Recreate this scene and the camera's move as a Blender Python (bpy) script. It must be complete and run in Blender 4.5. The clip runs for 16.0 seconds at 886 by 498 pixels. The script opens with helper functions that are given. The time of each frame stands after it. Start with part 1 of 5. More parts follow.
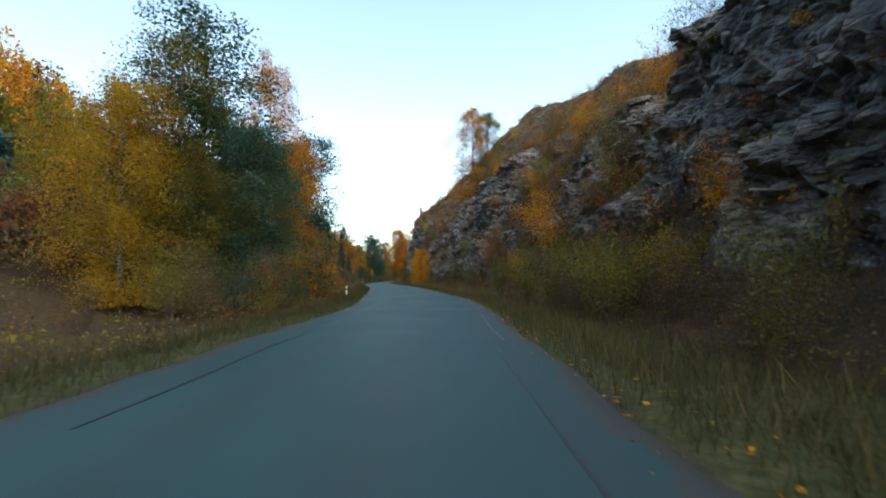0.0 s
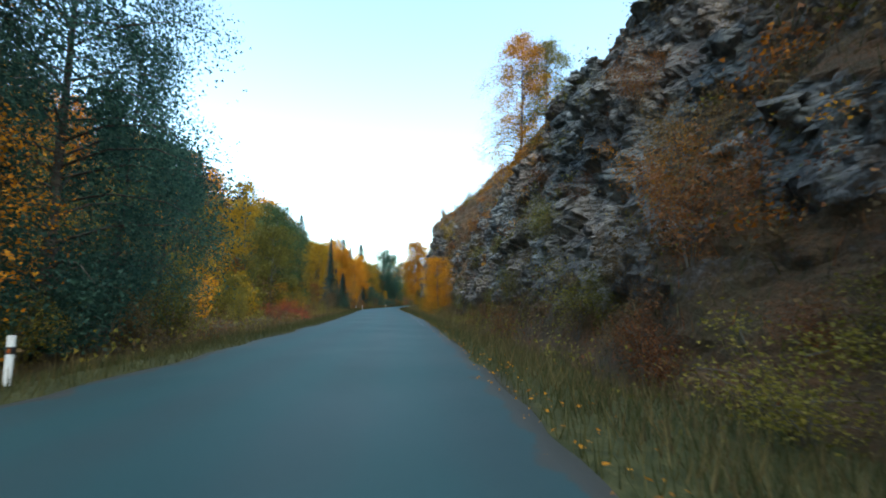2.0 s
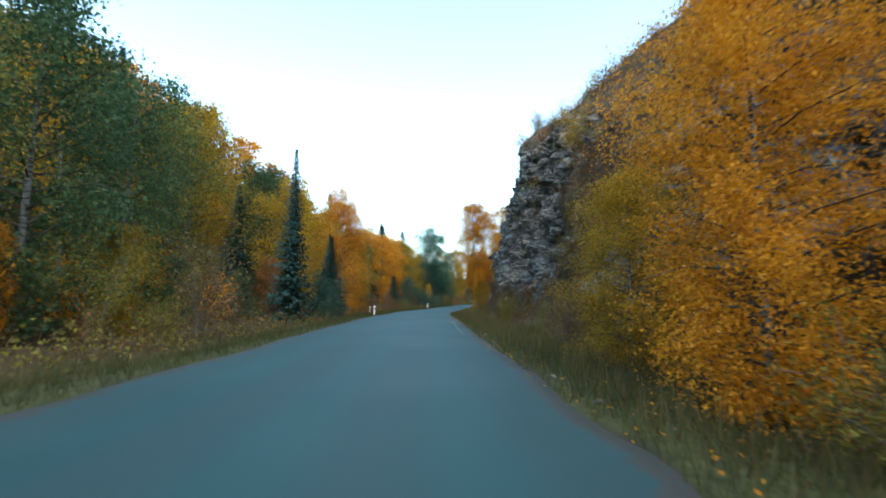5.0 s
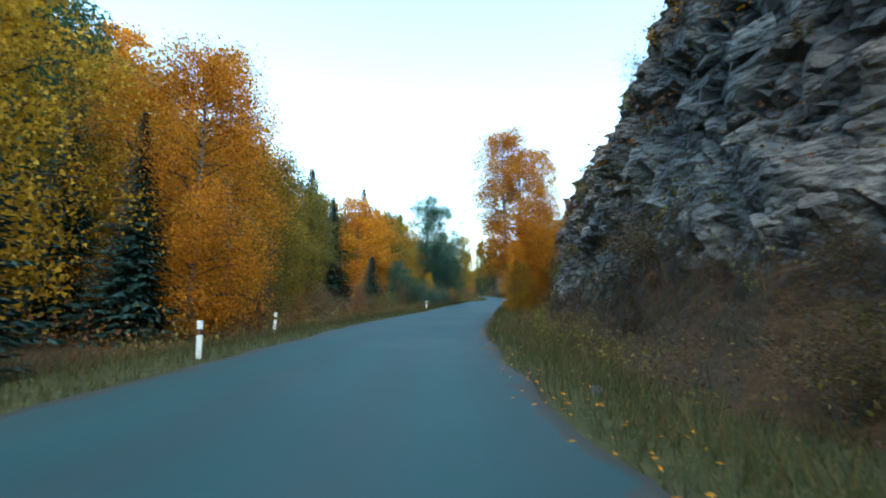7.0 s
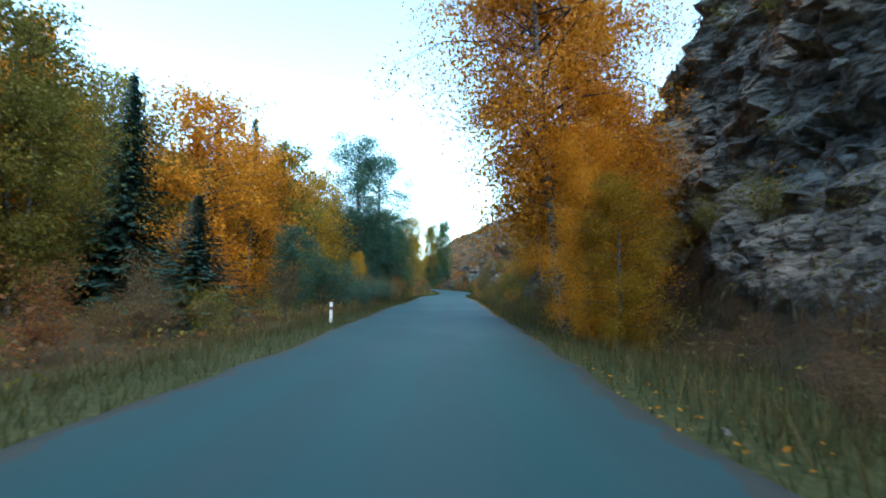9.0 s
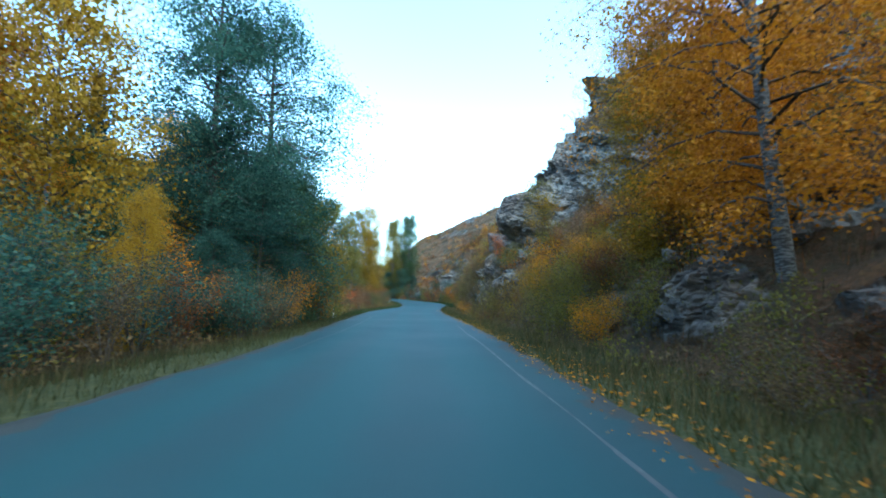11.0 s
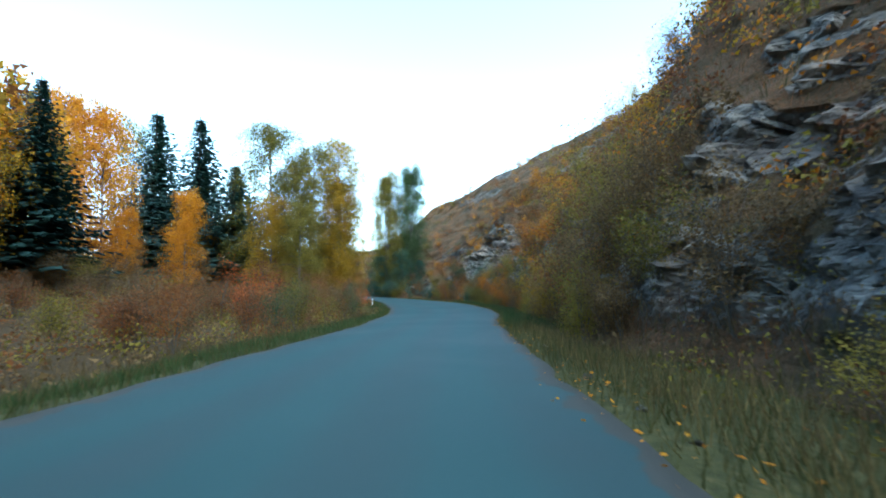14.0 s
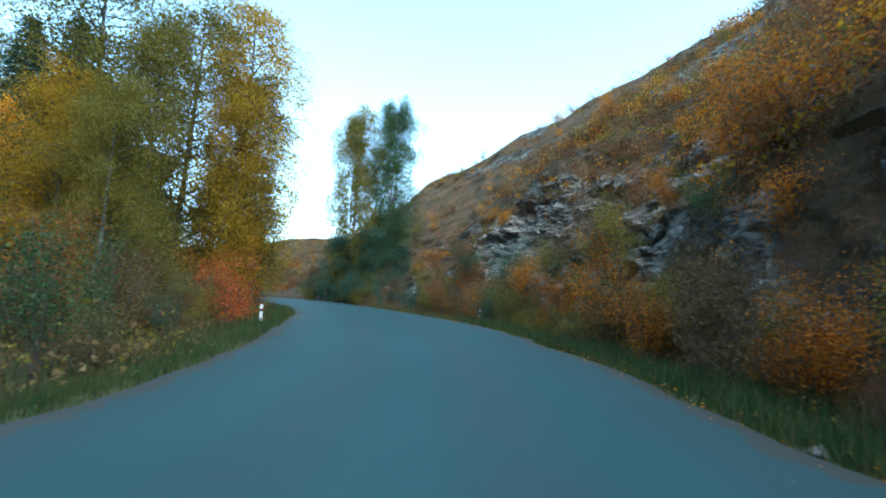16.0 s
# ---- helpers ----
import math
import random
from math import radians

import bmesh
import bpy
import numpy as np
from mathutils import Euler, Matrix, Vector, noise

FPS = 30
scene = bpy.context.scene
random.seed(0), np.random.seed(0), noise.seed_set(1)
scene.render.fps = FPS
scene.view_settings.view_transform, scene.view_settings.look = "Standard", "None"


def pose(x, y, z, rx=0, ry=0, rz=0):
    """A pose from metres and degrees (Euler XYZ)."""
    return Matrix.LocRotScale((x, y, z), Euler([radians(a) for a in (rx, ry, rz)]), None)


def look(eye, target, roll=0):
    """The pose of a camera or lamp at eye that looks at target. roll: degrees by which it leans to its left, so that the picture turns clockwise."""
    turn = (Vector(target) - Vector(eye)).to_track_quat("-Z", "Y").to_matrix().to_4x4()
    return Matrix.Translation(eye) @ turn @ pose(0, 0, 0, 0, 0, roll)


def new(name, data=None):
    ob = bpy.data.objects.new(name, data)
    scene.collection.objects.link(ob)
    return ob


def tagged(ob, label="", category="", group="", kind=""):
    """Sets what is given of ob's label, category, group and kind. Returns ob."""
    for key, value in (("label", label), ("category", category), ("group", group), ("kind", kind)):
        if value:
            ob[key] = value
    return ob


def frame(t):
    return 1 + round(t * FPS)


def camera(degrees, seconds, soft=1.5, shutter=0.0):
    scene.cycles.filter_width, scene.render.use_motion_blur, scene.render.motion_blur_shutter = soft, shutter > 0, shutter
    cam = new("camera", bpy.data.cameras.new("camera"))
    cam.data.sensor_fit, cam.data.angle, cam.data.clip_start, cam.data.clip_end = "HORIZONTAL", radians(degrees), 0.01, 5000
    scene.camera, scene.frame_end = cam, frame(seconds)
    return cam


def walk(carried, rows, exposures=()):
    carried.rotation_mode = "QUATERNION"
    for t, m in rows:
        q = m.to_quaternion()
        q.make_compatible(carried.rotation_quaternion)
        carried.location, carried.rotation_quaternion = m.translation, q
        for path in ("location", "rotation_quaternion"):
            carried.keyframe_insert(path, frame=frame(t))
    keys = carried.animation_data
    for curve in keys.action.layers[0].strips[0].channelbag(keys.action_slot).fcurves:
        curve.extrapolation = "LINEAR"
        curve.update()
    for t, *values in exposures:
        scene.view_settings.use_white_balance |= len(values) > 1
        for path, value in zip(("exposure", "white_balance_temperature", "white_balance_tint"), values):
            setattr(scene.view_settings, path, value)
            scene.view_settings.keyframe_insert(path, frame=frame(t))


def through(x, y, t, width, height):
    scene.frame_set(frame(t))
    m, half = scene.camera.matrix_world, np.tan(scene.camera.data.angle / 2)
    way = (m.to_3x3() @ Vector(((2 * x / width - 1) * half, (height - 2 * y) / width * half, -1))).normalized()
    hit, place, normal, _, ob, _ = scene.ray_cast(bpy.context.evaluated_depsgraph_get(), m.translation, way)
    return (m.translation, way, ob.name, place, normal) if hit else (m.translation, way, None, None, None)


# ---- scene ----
cam = camera(87.50, 16.0, soft=1.9, shutter=0.10)
PATH = [
    (0.0, -0.626, -2.325, 1.353, 93.496, 0.825, -0.793),
    (0.5, -0.471, 5.495, 1.357, 94.080, 0.048, -1.227),
    (1.0, -0.422, 13.169, 1.338, 94.572, -0.973, -0.831),
    (1.5, -0.438, 20.910, 1.337, 95.717, -0.006, 0.462),
    (2.0, -0.488, 28.697, 1.315, 96.581, -0.314, 2.501),
    (2.5, -1.207, 36.159, 1.355, 97.019, -1.209, 4.713),
    (3.0, -2.255, 43.499, 1.349, 95.628, -0.392, 7.062),
    (3.5, -3.424, 50.770, 1.348, 96.056, -0.584, 7.737),
    (4.0, -4.552, 58.035, 1.349, 96.290, -1.358, 8.039),
    (6.5, -10.898, 96.703, 1.338, 96.035, 0.090, 8.999),
    (7.0, -12.074, 103.607, 1.396, 95.660, -0.829, 8.688),
    (7.5, -13.243, 110.076, 1.347, 95.195, -0.801, 8.139),
    (8.0, -14.207, 116.961, 1.352, 94.668, -0.432, 6.459),
    (8.5, -15.064, 124.140, 1.341, 94.788, -0.348, 4.109),
    (11.0, -16.258, 160.750, 1.351, 96.141, -0.724, -2.216),
    (11.5, -16.035, 168.571, 1.351, 97.708, -1.062, -2.189),
    (12.0, -15.981, 176.460, 1.326, 97.117, -2.479, -1.434),
    (12.5, -15.920, 184.440, 1.364, 96.545, -0.857, -0.377),
    (13.0, -16.099, 192.303, 1.346, 96.074, 0.843, 0.270),
    (13.5, -16.217, 200.115, 1.352, 95.874, -0.209, 0.272),
    (14.0, -16.327, 207.709, 1.358, 95.738, 1.147, -0.472),
    (14.5, -16.259, 214.981, 1.362, 95.556, 0.755, -1.135),
    (15.0, -16.160, 222.580, 1.324, 95.326, 0.499, -2.026),
    (15.5, -15.910, 230.013, 1.323, 96.165, -0.545, -2.255),
    (16.0, -15.875, 237.353, 1.374, 96.812, -1.716, -0.995),
]
EXPOSURES = [(0.0, 1.92, 7550.0, 1.0), (1.4, 2.12, 7550.0, 0.5), (2.0, 2.22, 6850.0, -6.0), (3.0, 2.28, 6950.0, -5.0), (4.0, 2.38, 6900.0, -6.0), (6.5, 2.58, 6400.0, -9.0), (8.5, 2.58, 6250.0, -10.5), (11.0, 2.78, 5500.0, -13.0), (11.5, 2.8, 5300.0, -14.0), (12.5, 2.74, 6050.0, -9.0), (15.0, 2.69, 6250.0, -9.5), (16.0, 2.62, 6100.0, -14.5)]
walk(cam, [(t, pose(*p)) for t, *p in PATH], EXPOSURES)

SUN_ELEVATION, SUN_AZIMUTH, SUN_STRENGTH, SUN_SOFT = 50.0, 150.0, 0.35, 60.0
SKY_STRENGTH = 0.14

# ---- sky, sun, exposure ----
world = bpy.data.worlds.new("sky")
scene.world = world
world.use_nodes = True
wn = world.node_tree.nodes
sky = wn.new("ShaderNodeTexSky")
sky.sky_type, sky.sun_disc = "NISHITA", False
sky.sun_elevation, sky.sun_rotation = radians(SUN_ELEVATION), radians(SUN_AZIMUTH)
sky.air_density, sky.dust_density, sky.ozone_density = 1.0, 0.7, 0.6
wn["Background"].inputs["Strength"].default_value = SKY_STRENGTH
world.node_tree.links.new(sky.outputs[0], wn["Background"].inputs["Color"])

sun = new("sun", bpy.data.lights.new("sun", "SUN"))
sun.data.energy, sun.data.angle, sun.data.color = SUN_STRENGTH, radians(SUN_SOFT), (1.0, 0.9, 0.78)
az, el = radians(SUN_AZIMUTH), radians(SUN_ELEVATION)
toward = Vector((math.sin(az) * math.cos(el), math.cos(az) * math.cos(el), math.sin(el)))
sun.matrix_world = look(Vector((-20, 120, 60)), Vector((-20, 120, 60)) - toward)


# ---- numeric noise ----
def hashed(i, j, k, seed=0):
    """A number from 0 to 1 for each lattice cell."""
    n = (i.astype(np.int64) * 374761393 + j.astype(np.int64) * 668265263 + k.astype(np.int64) * 2147483647 + seed * 1274126177) & 0xFFFFFFFF
    n = ((n ^ (n >> 13)) * 1274126177) & 0xFFFFFFFF
    n = ((n ^ (n >> 16)) * 2246822519) & 0xFFFFFFFF
    return ((n ^ (n >> 15)) & 0xFFFFFF) / float(0xFFFFFF)


def value_noise(x, y, z, seed=0):
    """Smooth noise from -1 to 1."""
    i, j, k = np.floor(x), np.floor(y), np.floor(z)
    u, v, w = x - i, y - j, z - k
    u, v, w = (a * a * (3 - 2 * a) for a in (u, v, w))
    out = 0
    for a in (0, 1):
        for b in (0, 1):
            for c in (0, 1):
                out = out + hashed(i + a, j + b, k + c, seed) * (u if a else 1 - u) * (v if b else 1 - v) * (w if c else 1 - w)
    return out * 2 - 1


def fbm(x, y, z, seed=0, octaves=4):
    total, amp = 0, 1.0
    for o in range(octaves):
        total = total + amp * value_noise(x * 2 ** o, y * 2 ** o, z * 2 ** o, seed + o)
        amp *= 0.5
    return total / 1.9


def blocks(x, y, z, seed=0):
    """Jointed rock: for each point the height of its nearest cell, whose face is tilted at random, and how near it is to the joint."""
    i, j, k = np.floor(x), np.floor(y), np.floor(z)
    best, second, value = np.full(x.shape, 9.0), np.full(x.shape, 9.0), np.zeros(x.shape)
    for a in (-1, 0, 1):
        for b in (-1, 0, 1):
            for c in (-1, 0, 1):
                ci, cj, ck = i + a, j + b, k + c
                px = ci + 0.15 + 0.7 * hashed(ci, cj, ck, seed)
                py = cj + 0.15 + 0.7 * hashed(ci, cj, ck, seed + 1)
                pz = ck + 0.15 + 0.7 * hashed(ci, cj, ck, seed + 2)
                dist = np.abs(px - x) ** 3 + np.abs(py - y) ** 3 + np.abs(pz - z) ** 3
                nearer = dist < best
                second = np.where(nearer, best, np.minimum(second, dist))
                lean = sum((hashed(ci, cj, ck, seed + 4 + m) - 0.5) * (q - p) for m, (q, p) in enumerate(((x, px), (y, py), (z, pz))))
                value = np.where(nearer, hashed(ci, cj, ck, seed + 3) + 1.1 * lean, value)
                best = np.where(nearer, dist, best)
    return value, np.cbrt(second) - np.cbrt(best)


# ---- mesh helpers ----
def fast_mesh(name, verts, faces, smooth=False, material=None):
    """A mesh from arrays: verts (n, 3), faces (m, 3 or 4)."""
    me = bpy.data.meshes.new(name)
    verts, faces = np.asarray(verts, dtype=np.float32), np.asarray(faces, dtype=np.int32)
    m, k = faces.shape
    me.vertices.add(len(verts))
    me.vertices.foreach_set("co", verts.ravel())
    me.loops.add(m * k)
    me.loops.foreach_set("vertex_index", faces.ravel())
    me.polygons.add(m)
    me.polygons.foreach_set("loop_start", np.arange(m, dtype=np.int32) * k)
    me.polygons.foreach_set("loop_total", np.full(m, k, dtype=np.int32))
    me.polygons.foreach_set("use_smooth", np.full(m, smooth, dtype=bool))
    me.update(calc_edges=True)
    me.validate()
    if material:
        me.materials.append(material)
    return me


def add_values(me, name, values):
    at = me.attributes.new(name, "FLOAT", "POINT")
    at.data.foreach_set("value", np.asarray(values, dtype=np.float32).ravel())


def grid_faces(rows, cols):
    i, j = np.meshgrid(np.arange(rows - 1), np.arange(cols - 1), indexing="ij")
    a = (i * cols + j).ravel()
    return np.stack([a, a + 1, a + cols + 1, a + cols], axis=1)


def part(name, me, parent, label=""):
    """One mesh object under a thing or a part."""
    ob = new(name, me)
    ob.parent = parent
    return tagged(ob, label) if label else ob


def tubes(paths, sides=6):
    """Tapered tubes: each path is (points (n, 3), radii (n,)). Returns verts, faces."""
    verts, faces, base = [], [], 0
    ang = np.linspace(0, 2 * np.pi, sides, endpoint=False)
    for pts, rad in paths:
        pts, rad = np.asarray(pts, float), np.asarray(rad, float)
        tan = np.gradient(pts, axis=0)
        tan /= np.linalg.norm(tan, axis=1)[:, None] + 1e-9
        ref = np.where(np.abs(tan[:, 2:3]) > 0.9, np.array([[1.0, 0, 0]]), np.array([[0, 0, 1.0]]))
        u = np.cross(tan, ref)
        u /= np.linalg.norm(u, axis=1)[:, None] + 1e-9
        v = np.cross(tan, u)
        ring = pts[:, None] + rad[:, None, None] * (np.cos(ang)[None, :, None] * u[:, None] + np.sin(ang)[None, :, None] * v[:, None])
        n = len(pts)
        verts.append(ring.reshape(-1, 3))
        for i in range(n - 1):
            for k in range(sides):
                k2 = (k + 1) % sides
                faces.append((base + i * sides + k, base + i * sides + k2, base + (i + 1) * sides + k2, base + (i + 1) * sides + k))
        base += n * sides
    return np.concatenate(verts), np.array(faces)


def leaf_cards(rng, centres, size, slender=0.55, hang=0.3, folded=False):
    """Small leaves at the centres: folded four-cornered blades, or plain pointed ones. Returns verts, faces."""
    n = len(centres)
    along = rng.normal(size=(n, 3))
    along[:, 2] -= hang * 2
    along /= np.linalg.norm(along, axis=1)[:, None]
    side = np.cross(along, rng.normal(size=(n, 3)))
    side /= np.linalg.norm(side, axis=1)[:, None] + 1e-9
    up = np.cross(along, side)
    s = (size * rng.uniform(0.6, 1.35, n))[:, None]
    a = centres - along * s * 0.5
    c = centres + along * s * 0.55
    b = centres + side * s * slender * 0.5 + up * s * 0.12
    d = centres - side * s * slender * 0.5 + up * s * 0.12
    if not folded:
        verts = np.stack([a, b + along * s * 0.3, d + along * s * 0.3 - up * s * 0.2], axis=1).reshape(-1, 3)
        return verts, np.arange(3 * n).reshape(n, 3)
    verts = np.stack([a, b, c, d], axis=1).reshape(-1, 3)
    return verts, np.arange(4 * n).reshape(n, 4)


# ---- materials ----
def material(name):
    m = bpy.data.materials.new(name)
    m.use_nodes = True
    return m, m.node_tree.nodes, m.node_tree.links, m.node_tree.nodes["Principled BSDF"]


def ramp(nodes, links, source, stops):
    r = nodes.new("ShaderNodeValToRGB")
    e = r.color_ramp.elements
    while len(e) < len(stops):
        e.new(0.5)
    for el_, (pos, col) in zip(e, stops):
        el_.position, el_.color = pos, (*col, 1)
    links.new(source, r.inputs[0])
    return r.outputs[0]


def noise_tex(nodes, links, scale, detail=4, coord=None, rough=0.55):
    n = nodes.new("ShaderNodeTexNoise")
    n.inputs["Scale"].default_value, n.inputs["Detail"].default_value, n.inputs["Roughness"].default_value = scale, detail, rough
    if coord:
        links.new(coord, n.inputs["Vector"])
    return n.outputs["Fac"]


def mix_rgb(nodes, links, fac, a, b, mode="MIX"):
    m = nodes.new("ShaderNodeMix")
    m.data_type, m.blend_type = "RGBA", mode
    for sock, val in ((m.inputs[0], fac), (m.inputs[6], a), (m.inputs[7], b)):
        if isinstance(val, bpy.types.NodeSocket):
            links.new(val, sock)
        elif isinstance(val, tuple):
            sock.default_value = (*val, 1)
        else:
            sock.default_value = val
    return m.outputs[2]


def maths(nodes, links, op, a, b=0.0):
    m = nodes.new("ShaderNodeMath")
    m.operation = op
    for sock, val in ((m.inputs[0], a), (m.inputs[1], b)):
        if isinstance(val, bpy.types.NodeSocket):
            links.new(val, sock)
        else:
            sock.default_value = val
    return m.outputs[0]


def bump(nodes, links, bsdf, height, strength=0.5, distance=0.05):
    b = nodes.new("ShaderNodeBump")
    b.inputs["Strength"].default_value, b.inputs["Distance"].default_value = strength, distance
    links.new(height, b.inputs["Height"])
    links.new(b.outputs[0], bsdf.inputs["Normal"])


def leaf_material(name, dark, mid, light, through=0.48):
    m, n, l, b = material(name)
    geo = n.new("ShaderNodeNewGeometry")
    info = n.new("ShaderNodeObjectInfo")
    patch = noise_tex(n, l, 0.55, 2, geo.outputs["Position"])
    f = maths(n, l, "ADD", maths(n, l, "MULTIPLY", geo.outputs["Random Per Island"], 0.5), maths(n, l, "MULTIPLY", patch, 0.5))
    f = maths(n, l, "ADD", f, maths(n, l, "MULTIPLY", maths(n, l, "SUBTRACT", info.outputs["Random"], 0.5), 0.3))
    col = ramp(n, l, f, [(0.2, dark), (0.5, mid), (0.85, light)])
    l.new(col, b.inputs["Base Color"])
    b.inputs["Roughness"].default_value = 0.65
    b.inputs["Specular IOR Level"].default_value = 0.25
    t = n.new("ShaderNodeBsdfTranslucent")
    l.new(col, t.inputs["Color"])
    mx = n.new("ShaderNodeMixShader")
    mx.inputs[0].default_value = through
    l.new(b.outputs[0], mx.inputs[1])
    l.new(t.outputs[0], mx.inputs[2])
    l.new(mx.outputs[0], n["Material Output"].inputs[0])
    return m


LEAF = {
    "green": leaf_material("birch_leaf_green", (0.024, 0.052, 0.024), (0.055, 0.10, 0.04), (0.12, 0.165, 0.06)),
    "dark": leaf_material("leaf_dark_green", (0.020, 0.055, 0.043), (0.046, 0.105, 0.074), (0.09, 0.16, 0.10)),
    "olive": leaf_material("leaf_olive", (0.07, 0.066, 0.012), (0.18, 0.152, 0.025), (0.30, 0.23, 0.042)),
    "yellow": leaf_material("leaf_yellow", (0.15, 0.088, 0.008), (0.36, 0.205, 0.012), (0.54, 0.34, 0.03)),
    "orange": leaf_material("leaf_orange", (0.26, 0.092, 0.007), (0.57, 0.225, 0.012), (0.72, 0.34, 0.024)),
    "amber": leaf_material("leaf_amber", (0.20, 0.062, 0.007), (0.44, 0.145, 0.012), (0.58, 0.235, 0.026)),
    "rust": leaf_material("leaf_rust", (0.09, 0.035, 0.016), (0.20, 0.075, 0.025), (0.32, 0.14, 0.04)),
    "red": leaf_material("leaf_red", (0.16, 0.015, 0.015), (0.38, 0.04, 0.03), (0.50, 0.10, 0.05)),
    "scarlet": leaf_material("leaf_scarlet", (0.24, 0.045, 0.014), (0.50, 0.115, 0.028), (0.62, 0.20, 0.05)),
    "brown": leaf_material("leaf_brown", (0.058, 0.038, 0.019), (0.145, 0.092, 0.040), (0.25, 0.165, 0.07)),
    "fir": leaf_material("fir_needles", (0.010, 0.031, 0.028), (0.020, 0.056, 0.049), (0.042, 0.088, 0.073), 0.15),
    "grass": leaf_material("verge_grass", (0.024, 0.030, 0.010), (0.060, 0.064, 0.019), (0.13, 0.11, 0.04)),
    "fresh": leaf_material("fresh_grass", (0.015, 0.039, 0.013), (0.035, 0.074, 0.022), (0.078, 0.112, 0.038)),
    "drygrass": leaf_material("dry_grass", (0.045, 0.033, 0.015), (0.105, 0.076, 0.030), (0.21, 0.155, 0.062)),
}


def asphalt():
    m, n, l, b = material("worn_asphalt_teal_cast")
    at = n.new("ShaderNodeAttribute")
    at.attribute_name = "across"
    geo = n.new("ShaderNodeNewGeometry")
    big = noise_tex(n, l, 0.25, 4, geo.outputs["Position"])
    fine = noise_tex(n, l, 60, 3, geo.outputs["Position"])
    # teal cast of the windscreen painted into the grey, here and in the fine grain
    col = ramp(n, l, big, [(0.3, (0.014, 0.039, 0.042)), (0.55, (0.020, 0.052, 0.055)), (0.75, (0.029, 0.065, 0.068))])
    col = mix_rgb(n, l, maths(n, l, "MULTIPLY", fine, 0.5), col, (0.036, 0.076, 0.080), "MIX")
    # two polished wheel tracks a lane
    wave = maths(n, l, "ABSOLUTE", maths(n, l, "SINE", maths(n, l, "MULTIPLY", at.outputs["Fac"], 1.75)))
    wob = maths(n, l, "ADD", maths(n, l, "MULTIPLY", wave, 0.6), maths(n, l, "MULTIPLY", noise_tex(n, l, 0.8, 3, geo.outputs["Position"]), 0.4))
    col = mix_rgb(n, l, ramp(n, l, wob, [(0.45, (0, 0, 0)), (0.85, (0.45, 0.45, 0.45))]), col, (0.032, 0.045, 0.049))
    # dusty edges
    edge = ramp(n, l, maths(n, l, "ADD", maths(n, l, "DIVIDE", maths(n, l, "ABSOLUTE", at.outputs["Fac"]), 3.6),
                            maths(n, l, "MULTIPLY", noise_tex(n, l, 1.3, 4, geo.outputs["Position"]), 0.3)), [(0.98, (0, 0, 0)), (1.12, (1, 1, 1))])
    col = mix_rgb(n, l, edge, col, (0.042, 0.044, 0.040))
    l.new(col, b.inputs["Base Color"])
    rough = ramp(n, l, big, [(0.3, (0.60, 0.60, 0.60)), (0.7, (0.74, 0.74, 0.74))])
    l.new(rough, b.inputs["Roughness"])
    b.inputs["Specular IOR Level"].default_value = 0.12
    bump(n, l, b, fine, 0.35, 0.012)
    return m


def soil():
    m, n, l, b = material("verge_and_forest_floor")
    geo = n.new("ShaderNodeNewGeometry")
    at = n.new("ShaderNodeAttribute")
    at.attribute_name = "verge"
    big = noise_tex(n, l, 0.35, 5, geo.outputs["Position"])
    fine = noise_tex(n, l, 6, 6, geo.outputs["Position"], 0.7)
    floor = ramp(n, l, fine, [(0.3, (0.025, 0.020, 0.013)), (0.5, (0.06, 0.042, 0.022)), (0.7, (0.12, 0.072, 0.028))])
    grass = ramp(n, l, fine, [(0.3, (0.025, 0.030, 0.012)), (0.5, (0.055, 0.058, 0.022)), (0.72, (0.11, 0.095, 0.04))])
    gravel = ramp(n, l, noise_tex(n, l, 25, 4, geo.outputs["Position"]), [(0.35, (0.026, 0.024, 0.019)), (0.6, (0.055, 0.048, 0.036)), (0.75, (0.095, 0.083, 0.062))])
    f = maths(n, l, "ADD", at.outputs["Fac"], maths(n, l, "MULTIPLY", maths(n, l, "SUBTRACT", big, 0.5), 0.5))
    col = mix_rgb(n, l, ramp(n, l, f, [(0.25, (0, 0, 0)), (0.45, (1, 1, 1))]), floor, grass)
    col = mix_rgb(n, l, ramp(n, l, f, [(0.84, (0, 0, 0)), (0.97, (1, 1, 1))]), col, gravel)
    l.new(col, b.inputs["Base Color"])
    b.inputs["Roughness"].default_value = 0.95
    b.inputs["Specular IOR Level"].default_value = 0.15
    bump(n, l, b, fine, 0.8, 0.12)
    return m


